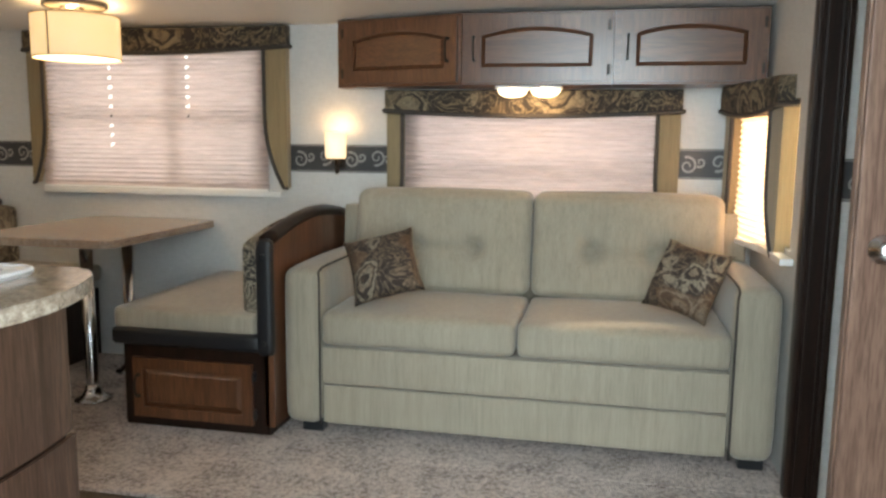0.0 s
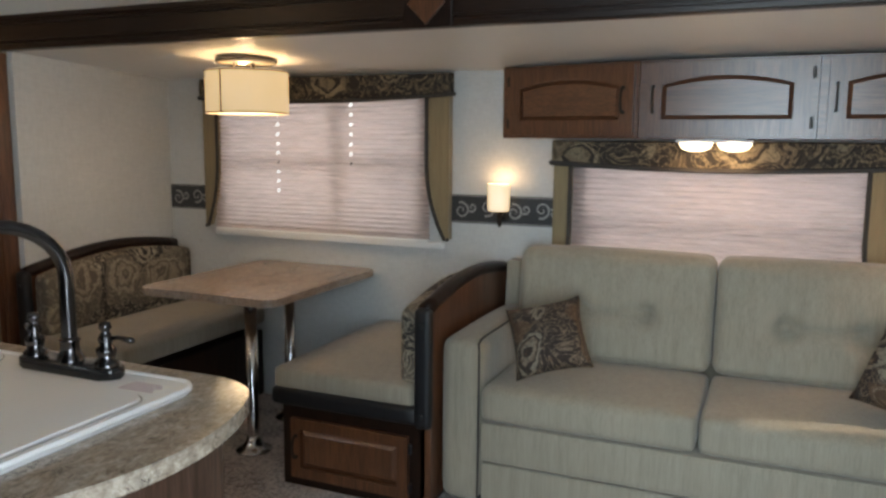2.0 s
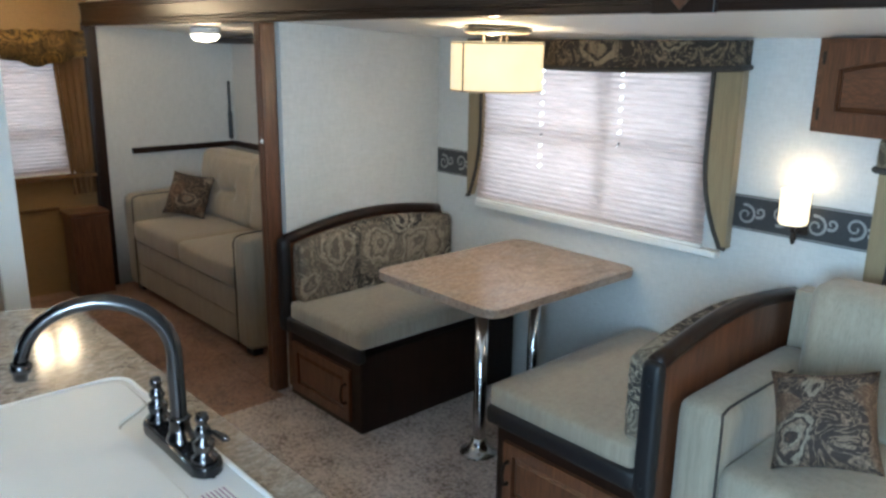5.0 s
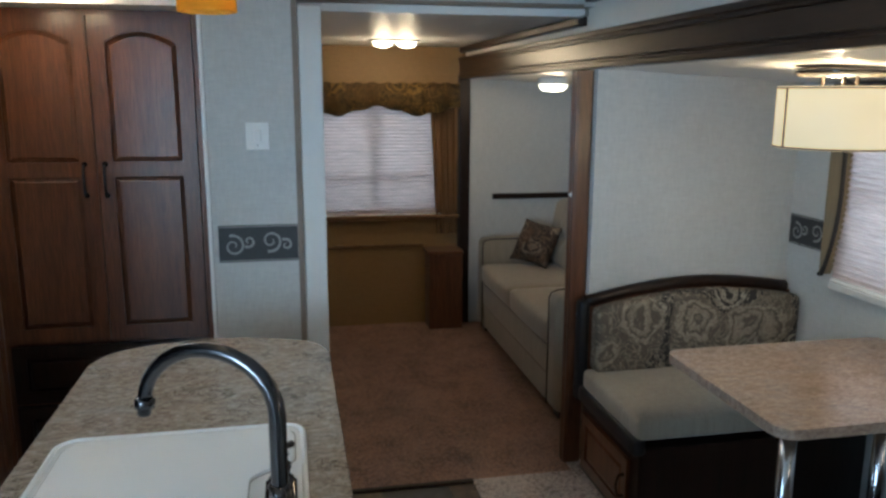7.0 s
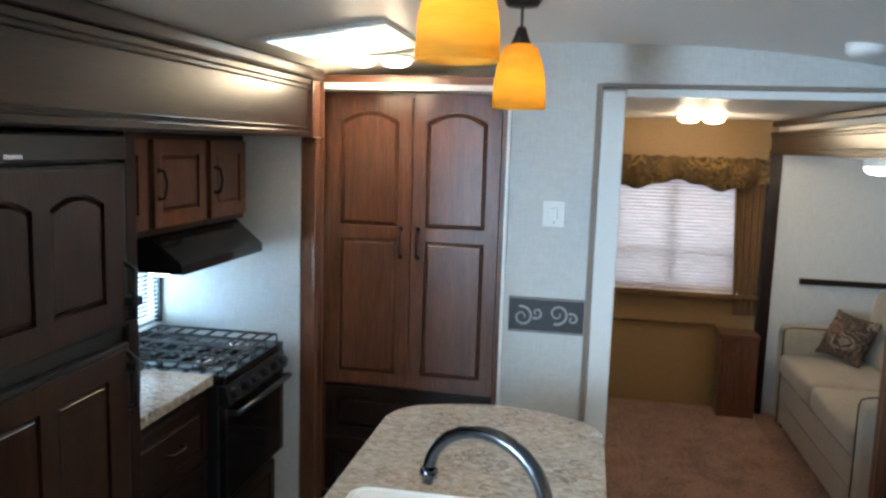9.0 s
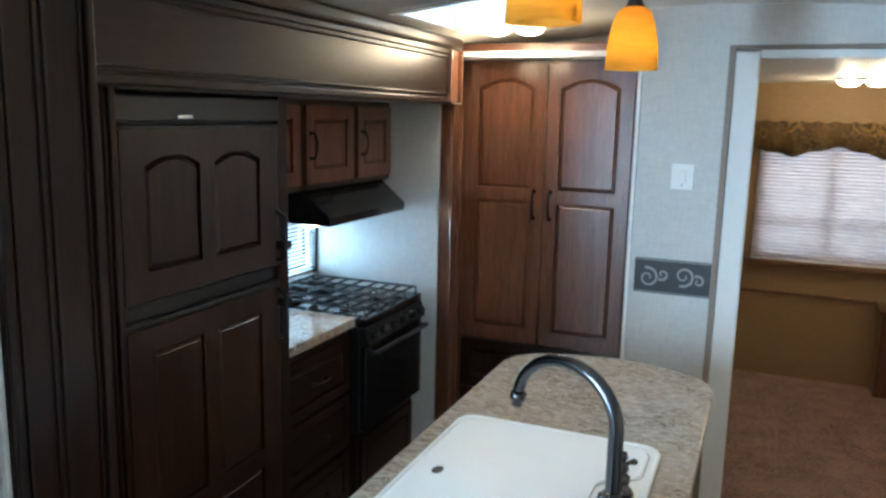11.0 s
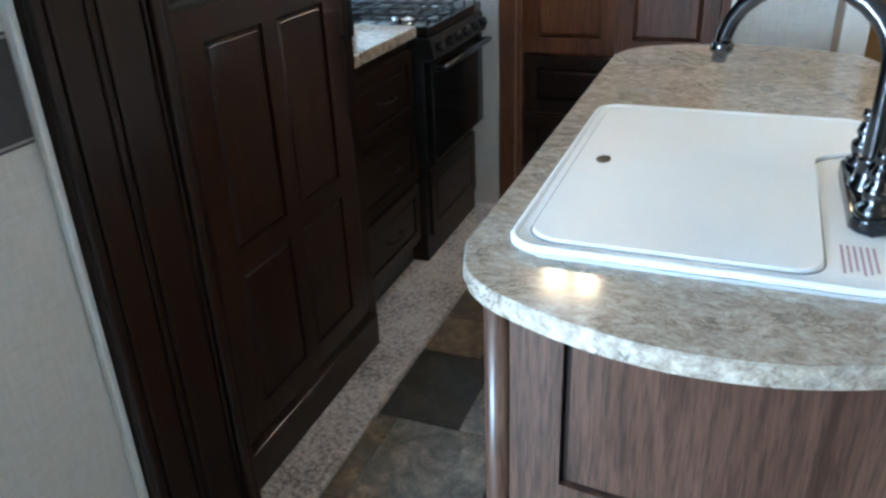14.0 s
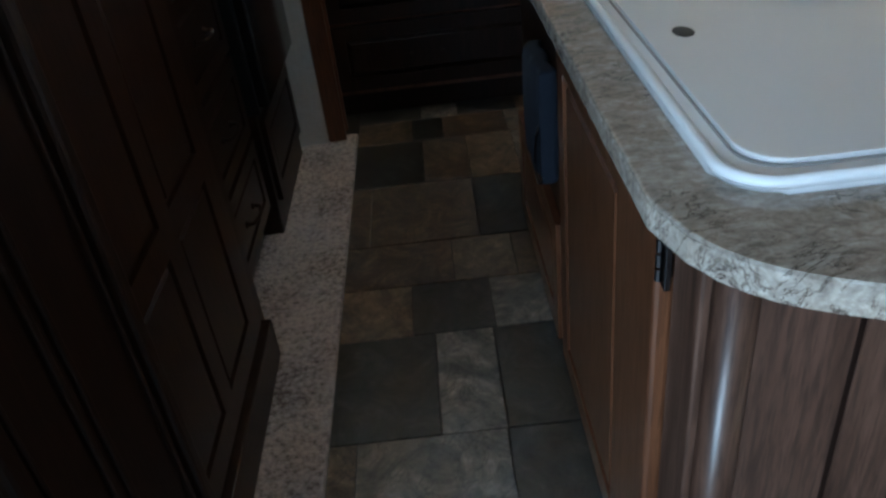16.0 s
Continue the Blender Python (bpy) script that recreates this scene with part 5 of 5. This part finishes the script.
        out.append((xs + 0.05 - 0.10 * q, ya + (yb - ya) * (0.5 - 0.5 * math.cos(math.pi * q))))
    for cx, cy, a0 in ((x0 + r, yb - r, 90), (x0 + r, y0 + r, 180), (x1 - r, y0 + r, 270)):
        out += [(cx + r * math.cos(radians(a0 + 90 * k / 8)), cy + r * math.sin(radians(a0 + 90 * k / 8))) for k in range(9)]
    return out


sink = thing("kitchen_sink", (-1.19, 0.89, 0.914), "white acrylic sink with its flush cover board in place", "sink")
part("rim", slab(rounded(SX0, SX1, SY0, SY1, 0.055, 8), 0.9142, 0.927, 0.008, None, 3), ACRYLIC, sink, "", True)
lip = bmesh.new()
o = rounded(SX0 + 0.006, SX1 - 0.006, SY0 + 0.006, SY1 - 0.006, 0.05, 8)
tube([(x, y, 0.925) for x, y in o], 0.007, 8, lip, True)
part("raised_edge", lip, ACRYLIC, sink, "", True)
board = slab(board_outline(0.0), 0.9272, 0.9335, 0.003, None, 2)
part("cover_board", board, ACRYLIC, sink, "white cover board with a finger hole")
# Thin grey tube round the board, coloured as the shade in its gap.
part("board_gap_shade", tube([(x, y, 0.9275) for x, y in board_outline(0.003)], 0.0018, 5, None, True), plain("sink_shadow_gap", (0.35, 0.34, 0.33), 0.6), sink)
part("finger_hole", lathe(-1.187, 0.712, [(0.0, 0.9337), (0.016, 0.9337), (0.017, 0.9342), (0.0155, 0.9345), (0.0, 0.9338)], 20, 1.25, 0.8), BLACK, sink, "dark finger hole", True)
note = part("printed_note", box(-0.940, -0.835, 1.098, 1.156, 0.9273, 0.9279), PLASTIC, sink, "white sticker with lines of print")
for k in range(6):
    part("print_line", box(-0.934, -0.843 - 0.006 * (k % 3), 1.102 + 0.0085 * k, 1.1055 + 0.0085 * k, 0.9280, 0.9283), INK, note)

faucet = thing("kitchen_faucet", (-1.13, 1.10, 0.927), "dark nickel gooseneck faucet with two lever handles", "faucet")
part("deck_plate", slab(rounded(-1.263, -0.973, 1.117, 1.179, 0.030, 6), 0.9275, 0.953, 0.006, None, 3), BLACK_GLASS, faucet, "black deck plate", True)
FX, FY = -1.118, 1.148
pts = [(FX, FY, 0.95 + 0.055 * k) for k in range(4)]
for k in range(15):
    a = math.pi * k / 14 * 1.0
    pts.append((FX - 0.105 * (1 - math.cos(a)) / 2, FY - 0.125 + 0.125 * math.cos(a), 1.142 + 0.118 * math.sin(a)))
neck = part("gooseneck", tube(pts, [0.0165] * 4 + [0.0165 - 0.003 * k / 14 for k in range(15)], 14), NICKEL, faucet, "", True)
e, e0 = Vector(pts[-1]), Vector(pts[-2])
dr = (e - e0).normalized()
part("spout_tip", tube([e - dr * 0.012, e - dr * 0.010, e + dr * 0.006, e + dr * 0.008, e + dr * 0.022, e + dr * 0.024], [0.016, 0.019, 0.019, 0.013, 0.013, 0.010], 14), NICKEL, neck, "", True)
part("collar", lathe(FX, FY, [(0.030, 0.9535), (0.028, 0.962), (0.022, 0.972), (0.020, 0.995), (0.024, 1.000), (0.018, 1.006), (0.0, 1.007)], 18), NICKEL, faucet, "", True)
for dx in (-0.108, 0.108):
    h = part("handle", lathe(FX + dx, FY, [(0.026, 0.9535), (0.026, 0.962), (0.017, 0.968), (0.021, 0.984), (0.021, 0.992), (0.012, 1.000), (0.017, 1.012), (0.012, 1.024), (0.008, 1.030), (0.014, 1.038), (0.011, 1.050), (0.0, 1.053)], 16), NICKEL, faucet, "", True)
    s = 1 if dx > 0 else -1
    part("lever", tube([(FX + dx, FY, 1.012), (FX + dx + s * 0.025, FY + 0.012, 1.016), (FX + dx + s * 0.050, FY + 0.022, 1.010), (FX + dx + s * 0.058, FY + 0.025, 1.009)], [0.006, 0.005, 0.008, 0.003], 8), NICKEL, h, "", True)

# ---- kitchen ----
fridge = thing("refrigerator", (-1.375, -0.4, 0.13), "black refrigerator with red-brown wooden door panels darkened for shade", "refrigerator")
part("body", box(-1.735, -0.988, -0.72, -0.140, 0.130, 1.828, 0.004), BLACK, fridge)
part("control_panel", box(-1.732, -0.992, -0.139, -0.112, 1.755, 1.826, 0.006), BLACK, fridge, "black control strip")
part("badge", box(-1.31, -1.25, -0.1115, -0.110, 1.764, 1.774), CHROME, fridge, "small silver badge")
for z0, z1, arch in ((1.270, 1.750, 0.03), (0.140, 1.222, 0.0)):
    w, h = 0.668, z1 - z0 - 0.03
    fr = part("door", box(-1.730, -0.995, -0.139, -0.114, z0, z1, 0.006), BLACK, fridge, "black door frame")
    m = plane_at((-1.022, -0.1135, z0 + 0.015), (-1, 0, 0), (0, 0, 1))
    if arch:
        panes = [(0.075, h - 0.065, arch, 0.085, 0.300), (0.075, h - 0.065, arch, 0.362, 0.582)]
    else:
        panes = [(0.07, 0.44, 0, 0.085, 0.300), (0.50, h - 0.07, 0, 0.085, 0.300), (0.07, 0.44, 0, 0.362, 0.582), (0.50, h - 0.07, 0, 0.362, 0.582)]
    f, fields = panel_door(m, w, h, 0.014, 0.085, panes, 0.020)
    q = part("wood_panel", f, WOOD_FRIDGE, fr, "wooden panel insert darkened for shade")
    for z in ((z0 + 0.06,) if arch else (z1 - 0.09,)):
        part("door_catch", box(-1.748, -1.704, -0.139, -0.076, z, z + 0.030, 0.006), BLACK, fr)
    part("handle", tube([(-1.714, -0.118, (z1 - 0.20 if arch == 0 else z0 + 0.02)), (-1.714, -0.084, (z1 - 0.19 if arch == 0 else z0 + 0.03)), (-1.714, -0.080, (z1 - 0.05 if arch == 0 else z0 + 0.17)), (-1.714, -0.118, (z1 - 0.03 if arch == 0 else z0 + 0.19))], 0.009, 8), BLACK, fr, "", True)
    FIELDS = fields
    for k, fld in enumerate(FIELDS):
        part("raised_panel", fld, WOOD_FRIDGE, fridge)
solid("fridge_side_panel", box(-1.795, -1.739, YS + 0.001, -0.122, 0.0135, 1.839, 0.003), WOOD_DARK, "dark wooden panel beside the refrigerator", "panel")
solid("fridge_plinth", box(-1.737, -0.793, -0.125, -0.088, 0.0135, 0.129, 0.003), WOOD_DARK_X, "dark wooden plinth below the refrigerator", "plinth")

base = thing("drawer_cabinet", (-2.04, -0.45, 0.013), "wooden kitchen drawer cabinet beside the stove, darkened for shade", "cabinet")
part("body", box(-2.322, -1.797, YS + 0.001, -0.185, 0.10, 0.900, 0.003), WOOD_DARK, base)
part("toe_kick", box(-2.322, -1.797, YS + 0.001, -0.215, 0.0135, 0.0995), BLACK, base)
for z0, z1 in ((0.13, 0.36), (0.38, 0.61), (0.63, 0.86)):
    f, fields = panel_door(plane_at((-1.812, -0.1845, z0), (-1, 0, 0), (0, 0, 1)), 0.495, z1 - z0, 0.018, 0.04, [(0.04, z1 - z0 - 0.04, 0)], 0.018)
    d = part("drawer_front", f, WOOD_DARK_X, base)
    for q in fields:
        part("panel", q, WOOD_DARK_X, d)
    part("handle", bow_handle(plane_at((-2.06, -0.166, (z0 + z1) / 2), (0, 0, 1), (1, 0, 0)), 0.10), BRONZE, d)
solid("kitchen_worktop", box(-2.324, -1.797, YS + 0.001, -0.150, 0.901, 0.941, 0.005), GRANITE, "granite-look laminate worktop beside the stove", "worktop")

stove = thing("gas_stove", (-2.57, -0.42, 0.20), "black gas range with cast-iron grates over an oven", "stove")
SXL, SXR = -2.900, -2.328
part("oven_body", box(SXL, SXR, YS + 0.03, -0.135, 0.42, 0.895, 0.004), BLACK, stove)
part("cooktop", box(SXL, SXR, YS + 0.03, -0.105, 0.896, 0.935, 0.006), BLACK_GLASS, stove, "glossy black cooktop")
part("control_panel", prism([(-0.134, 0.815), (-0.085, 0.825), (-0.104, 0.895), (-0.134, 0.895)], plane_at((SXL, 0, 0), (0, 1, 0), (0, 0, 1)), SXR - SXL, 0.002), BLACK, stove)
for k in range(6):
    x = SXL + 0.055 + k * 0.094
    part("knob", tube([(x, -0.094, 0.860), (x, -0.070, 0.866), (x, -0.066, 0.867)], [0.021, 0.018, 0.012], 14), BLACK, stove, "black control knob", True)
oven = part("oven_door", box(SXL + 0.004, SXR - 0.004, -0.134, -0.100, 0.44, 0.812, 0.006), BLACK_GLASS, stove, "black glass oven door")
part("handle", tube([(SXL + 0.03, -0.100, 0.785), (SXL + 0.03, -0.062, 0.790), (SXR - 0.03, -0.062, 0.790), (SXR - 0.03, -0.100, 0.785)], 0.011, 8), BLACK, oven, "", True)
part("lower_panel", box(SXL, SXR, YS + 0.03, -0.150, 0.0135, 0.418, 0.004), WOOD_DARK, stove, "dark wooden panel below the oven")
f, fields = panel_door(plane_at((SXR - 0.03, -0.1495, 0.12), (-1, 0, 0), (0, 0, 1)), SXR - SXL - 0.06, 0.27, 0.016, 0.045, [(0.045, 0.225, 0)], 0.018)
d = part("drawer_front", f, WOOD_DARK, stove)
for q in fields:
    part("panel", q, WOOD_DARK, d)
for cx, cy in ((-2.475, -0.26), (-2.755, -0.26), (-2.475, -0.56), (-2.755, -0.56)):
    part("burner", lathe(cx, cy, [(0.050, 0.9355), (0.050, 0.942), (0.034, 0.944), (0.034, 0.953), (0.028, 0.957), (0.0, 0.958)], 20), CHROME if cy > -0.4 else IRON, stove, "burner with cap", True)
for x0, x1 in ((SXL + 0.02, -2.618), (-2.610, SXR - 0.02)):
    bm = bmesh.new()
    for x in (x0 + 0.008, (x0 + x1) / 2, x1 - 0.008):
        tube([(x, -0.125, 0.937), (x, -0.125, 0.968), (x, -0.70, 0.968), (x, -0.70, 0.937)], 0.006, 6, bm)
    for y in (-0.14, -0.20, -0.26, -0.33, -0.41, -0.49, -0.56, -0.63, -0.69):
        tube([(x0 + 0.008, y, 0.968), (x1 - 0.008, y, 0.968)], 0.0055, 6, bm)
    part("grate", bm, IRON, stove, "black cast-iron grate")
hood = thing("range_hood", (-2.58, -0.5, 1.31), "black sloping range hood with a small lit lamp", "range hood")
part("canopy", prism([(YS + 0.001, 1.332), (-0.215, 1.332), (-0.215, 1.368), (-0.34, 1.472), (YS + 0.001, 1.472)], plane_at((-2.925, 0, 0), (0, 1, 0), (0, 0, 1)), 0.70, 0.004), BLACK_GLASS, hood)
part("filter", box(-2.90, -2.28, -0.70, -0.33, 1.327, 1.3318), IRON, hood)
part("lamp_lens", box(-2.345, -2.245, -0.36, -0.30, 1.321, 1.3265), LENS_GLOW, hood, "lit lamp lens")
lamp("hood_light", "POINT", (-2.295, -0.33, 1.29), 0.7, WARM, 0.02)
for k, (x0, x1) in enumerate(((-2.960, -2.596), (-2.594, -2.175), (-2.173, -1.797))):
    ob = thing("wall_cabinet", ((x0 + x1) / 2, -0.5, 1.475), "dark wooden wall cabinet over the range hood", "cabinet", "kitchen wall cabinets")
    part("body", box(x0, x1, YS + 0.001, -0.320, 1.474, 1.839, 0.003), WOOD_DARK, ob)
    f, fields = panel_door(plane_at((x1 - 0.02, -0.3195, 1.500), (-1, 0, 0), (0, 0, 1)), x1 - x0 - 0.04, 0.315, 0.018, 0.055, [(0.055, 0.260, 0)], 0.02)
    d = part("door", f, WOOD, ob)
    for q in fields:
        part("panel", q, WOOD, d)
    part("handle", bow_handle(plane_at((x1 - 0.055 if k != 1 else x1 - 0.05, -0.301, 1.655), (-1, 0, 0), (0, 0, 1)), 0.10), BRONZE, d)
mini = thing("mini_blind", (-2.6, YS + 0.02, 0.95), "white slatted blind at the kitchen window", "window blind")
for k in range(15):
    part("slat", box(-2.93, -2.32, YS + 0.006, YS + 0.026, 0.986 + 0.020 * k, 0.988 + 0.020 * k), PLASTIC, mini)
part("head_rail", box(-2.94, -2.31, YS + 0.002, YS + 0.034, 1.288, 1.318, 0.003), PLASTIC, mini)
part("side_tape", box(-2.964, -2.942, YS + 0.001, YS + 0.03, 0.965, 1.26, 0.003), BLACK, mini, "dark side strip")
solid("window_trim_kitchen", box(-2.96, -2.32, YS + 0.001, YS + 0.04, 0.945, 0.963, 0.002), WHITE_TRIM, "pale sill at the kitchen window", "sill")
solid("warning_tag", box(-2.30, -2.235, -0.735, -0.730, 1.325 - 0.09, 1.3255), plain("tag_orange", (0.75, 0.30, 0.08), 0.6), "small orange tag hanging below the hood", "tag")

# ---- pantry ----
pantry = thing("pantry_cabinet", (-3.4, 0.38, 0.0), "tall red-brown pantry cabinet with two arched-panel doors", "pantry cabinet")
part("body", box(-3.735, -3.205, -0.045, 0.870, 0.10, 2.135, 0.003), WOOD, pantry)
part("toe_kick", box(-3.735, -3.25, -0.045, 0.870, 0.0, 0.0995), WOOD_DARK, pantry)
part("face_top", box(-3.204, -3.196, -0.045, 0.870, 2.055, 2.13, 0.002), WOOD_Y, pantry)
part("stile", box(-3.204, -3.180, 0.812, 0.855, 0.10, 2.13, 0.004), WOOD, pantry)
for k, (y0, y1) in enumerate(((-0.002, 0.400), (0.406, 0.808))):
    w, h = y1 - y0, 1.355
    f, fields = panel_door(plane_at((-3.2045, y0, 0.675), (0, 1, 0), (0, 0, 1)), w, h, 0.022, 0.062, [(0.062, 0.705, 0), (0.767, h - 0.060, 0.045)], 0.024)
    d = part("door", f, WOOD, pantry, "tall door with an arched upper panel")
    for q in fields:
        part("panel", q, WOOD, d)
    part("handle", bow_handle(plane_at((-3.1825, y1 - 0.045 if k == 0 else y0 + 0.030, 1.368), (0, 1, 0), (0, 0, 1)), 0.13, 0.030, 0.006), NICKEL, d, "bright bow handle")
# Drawer fronts below the doors share the darkened kitchen wood.
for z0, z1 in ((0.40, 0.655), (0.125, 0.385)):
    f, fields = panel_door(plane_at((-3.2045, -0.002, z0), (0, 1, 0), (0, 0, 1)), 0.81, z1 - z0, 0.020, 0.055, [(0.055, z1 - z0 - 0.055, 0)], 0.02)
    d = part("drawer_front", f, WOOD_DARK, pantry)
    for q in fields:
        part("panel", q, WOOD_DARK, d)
    part("handle", bow_handle(plane_at((-3.184, 0.365, (z0 + z1) / 2), (0, 0, 1), (0, 1, 0)), 0.12), BRONZE, d)

# ---- pendants, roof hatch, switch, detector ----
def pendant(x, y, low, label):
    ob = thing("pendant_lamp", (x, y, roof_z(y)), label, "pendant lamp", "amber pendants")
    part("canopy", lathe(x, y, [(0.0, roof_z(y) - 0.022), (0.045, roof_z(y) - 0.020), (0.055, roof_z(y) - 0.004), (0.0, roof_z(y) - 0.003)], 20), BRONZE, ob, "", True)
    part("cord", tube([(x, y, roof_z(y) - 0.02), (x, y, low + 0.205)], 0.004, 6), BLACK, ob)
    part("cap", lathe(x, y, [(0.0, low + 0.232), (0.012, low + 0.230), (0.020, low + 0.205), (0.030, low + 0.183), (0.0, low + 0.182)], 16), BRONZE, ob, "", True)
    part("shade", lathe(x, y, [(0.028, low + 0.184), (0.048, low + 0.172), (0.064, low + 0.130), (0.075, low + 0.07), (0.078, low + 0.0), (0.074, low + 0.0), (0.071, low + 0.07), (0.060, low + 0.128), (0.044, low + 0.168), (0.026, low + 0.180)], 32), AMBER, ob, "lit amber art-glass shade", True)
    part("bulb", lathe(x, y, [(0.0, low + 0.020), (0.024, low + 0.030), (0.030, low + 0.055), (0.022, low + 0.085), (0.012, low + 0.11), (0.0, low + 0.112)], 16), BULB, ob, "glowing bulb", True).visible_shadow = False
    lamp("pendant_light", "POINT", (x, y, low + 0.055), 6.0, (1.0, 0.74, 0.42), 0.028)


pendant(-1.98, 0.985, 1.938, "lit amber glass pendant lamp over the island")
pendant(-1.12, 0.948, 1.980, "lit amber glass pendant lamp over the sink")

hatch = thing("roof_hatch", (-2.44, 0.30, 2.16), "daylit white roof hatch in the ceiling", "roof hatch")
bm = bmesh.new()
for b in ((HX0 - 0.035, HX1 + 0.035, HY0 - 0.035, HY0 + 0.006), (HX0 - 0.035, HX1 + 0.035, HY1 - 0.006, HY1 + 0.035), (HX0 - 0.035, HX0 + 0.006, HY0 + 0.006, HY1 - 0.006), (HX1 - 0.006, HX1 + 0.035, HY0 + 0.006, HY1 - 0.006)):
    own = box(*b, 0, 0.014, 0.003)
    for v in own.verts:
        v.co.z += roof_z(v.co.y) - 0.013
    merge(bm, own)
part("frame", bm, PLASTIC, hatch)
bm = bmesh.new()
for b in ((HX0 - 0.01, HX1 + 0.01, HY0 - 0.012, HY0 - 0.001), (HX0 - 0.01, HX1 + 0.01, HY1 + 0.001, HY1 + 0.012), (HX0 - 0.012, HX0 - 0.001, HY0, HY1), (HX1 + 0.001, HX1 + 0.012, HY0, HY1)):
    box(*b, 2.24, 2.35, 0, bm)
part("shaft", bm, PLASTIC, hatch)
DOME = shade_cloth("hatch_acrylic", (0.92, 0.94, 0.95), 0.8)
part("dome", box(HX0 - 0.01, HX1 + 0.01, HY0 - 0.01, HY1 + 0.01, 2.351, 2.356), DOME, hatch, "translucent white dome")

switch = thing("light_switch", (-2.9395, 1.066, 1.48), "white light switch plate on the dividing wall", "light switch")
part("plate", box(-2.9395, -2.931, 1.020, 1.113, 1.503, 1.613, 0.003), PLASTIC, switch)
part("rocker", box(-2.9315, -2.924, 1.052, 1.081, 1.534, 1.582, 0.003), PLASTIC, switch)
part("screw", lathe(-2.93, 1.066, [(0, 1.519), (0.003, 1.519), (0.003, 1.523), (0, 1.523)], 8), CHROME, switch)
det = thing("smoke_detector", (-2.55, 2.08, roof_z(2.08)), "white round smoke detector on the ceiling", "smoke detector")
part("case", lathe(-2.55, 2.08, [(0.0, roof_z(2.08) - 0.038), (0.045, roof_z(2.08) - 0.036), (0.062, roof_z(2.08) - 0.022), (0.064, roof_z(2.08) + 0.01), (0.0, roof_z(2.08) + 0.011)], 24), PLASTIC, det, "", True)

latch = thing("slide_latch", (-2.985, 2.405, 1.280), "small white latch button on the wooden post", "latch")
part("base", box(-2.992, -2.978, 2.4035, 2.4195, 1.278, 1.298, 0.002), PLASTIC, latch)
part("button", box(-2.989, -2.981, 2.397, 2.403, 1.283, 1.293, 0.002), PLASTIC, latch)

# ---- inner door, open ----
leaf = thing("inner_door", (1.28, 1.50, 0.012), "open wood-look inner door with a chrome knob", "door")
part("leaf", box(0.947, 1.590, 1.500, 1.535, 0.025, 1.96, 0.004), DOOR_WOOD, leaf)
part("edge_strip", box(0.940, 0.946, 1.503, 1.532, 0.025, 1.96, 0.002), DOOR_WOOD, leaf)
kn = part("knob", tube([(1.004, 1.500, 0.995), (1.004, 1.492, 0.995), (1.004, 1.485, 0.995), (1.004, 1.470, 0.995), (1.004, 1.455, 0.995), (1.004, 1.448, 0.995)], [0.032, 0.032, 0.014, 0.014, 0.026, 0.018], 18), CHROME, leaf, "round chrome knob", True)
hook = thing("door_catch", (1.235, SLIDE_Y, 0.90), "small brass door catch on the wall", "catch")
part("pin", tube([(1.235, SLIDE_Y + 0.009, 0.905), (1.235, SLIDE_Y - 0.03, 0.905)], 0.007, 8), BRONZE, hook)


# ---- slate vinyl tiles, last ----
def lay_tiles():
    """Rows of slate tiles across the aisle, of uneven lengths and widths."""
    gap = 0.003
    x_hi, y_lo, y_hi = 1.60, 0.057, 1.953
    lengths = [0.352, 0.220, 0.222, 0.375, 0.340, 0.200, 0.345]
    widths = [(0.252, 0.150, 0.235, 0.30), (0.195, 0.217, 0.300, 0.175), (0.318, 0.18, 0.155, 0.25), (0.07, 0.34, 0.205, 0.25), (0.25, 0.165, 0.175, 0.30), (0.215, 0.12, 0.25, 0.205), (0.063, 0.336, 0.20, 0.30)]
    tones = [(0, 1, 0, 2), (3, 0, 1, 2), (2, 3, 2, 1), (2, 2, 0, 2), (0, 2, 3, 1), (3, 0, 2, 3), (3, 1, 0, 2)]
    rng = random.Random(5)
    meshes = {}
    rows = []
    x, k = -1.413, 0
    while x > -3.25:
        rows.append((x - lengths[k % 6], x, k % 6))
        x -= lengths[k % 6]
        k += 1
    x = -1.413
    order = [6, 5, 3, 2, 1, 0]
    n = 0
    while x < x_hi:
        r = order[n % 6]
        rows.append((x, x + lengths[r], r))
        x += lengths[r]
        n += 1
    for x0, x1, r in rows:
        x0, x1 = max(x0, -3.25), min(x1, x_hi)
        y, i = y_lo, 0
        while y < y_hi - 0.02:
            w = widths[r][i % 4]
            y1 = y + w if y + w < y_hi - 0.05 else y_hi
            a, b = x0, x1
            if (y + y1) / 2 > 0.86:
                a = max(a, -2.90)
            # Farther tiles get mostly dark tones: the north aisle's shade put into their colour.
            tone = tones[r][i] if i < 4 else rng.choice((0, 2, 2, 0, 3))
            if b - a > 0.03:
                key = (round(b - a, 3), round(y1 - y, 3), tone)
                if key not in meshes:
                    bm = box(0, b - a - gap, 0, y1 - y - gap, -0.0055, 0.0, 0.0014, None, 1)
                    me = bpy.data.meshes.new("tile")
                    bm.to_mesh(me)
                    bm.free()
                    me.materials.append(SLATES[tone])
                    meshes[key] = me
                t = new("tile", meshes[key])
                t.location = (a + gap / 2, y + gap / 2, 0.0)
                t.parent = floor
            y, i = y1, i + 1


lay_tiles()
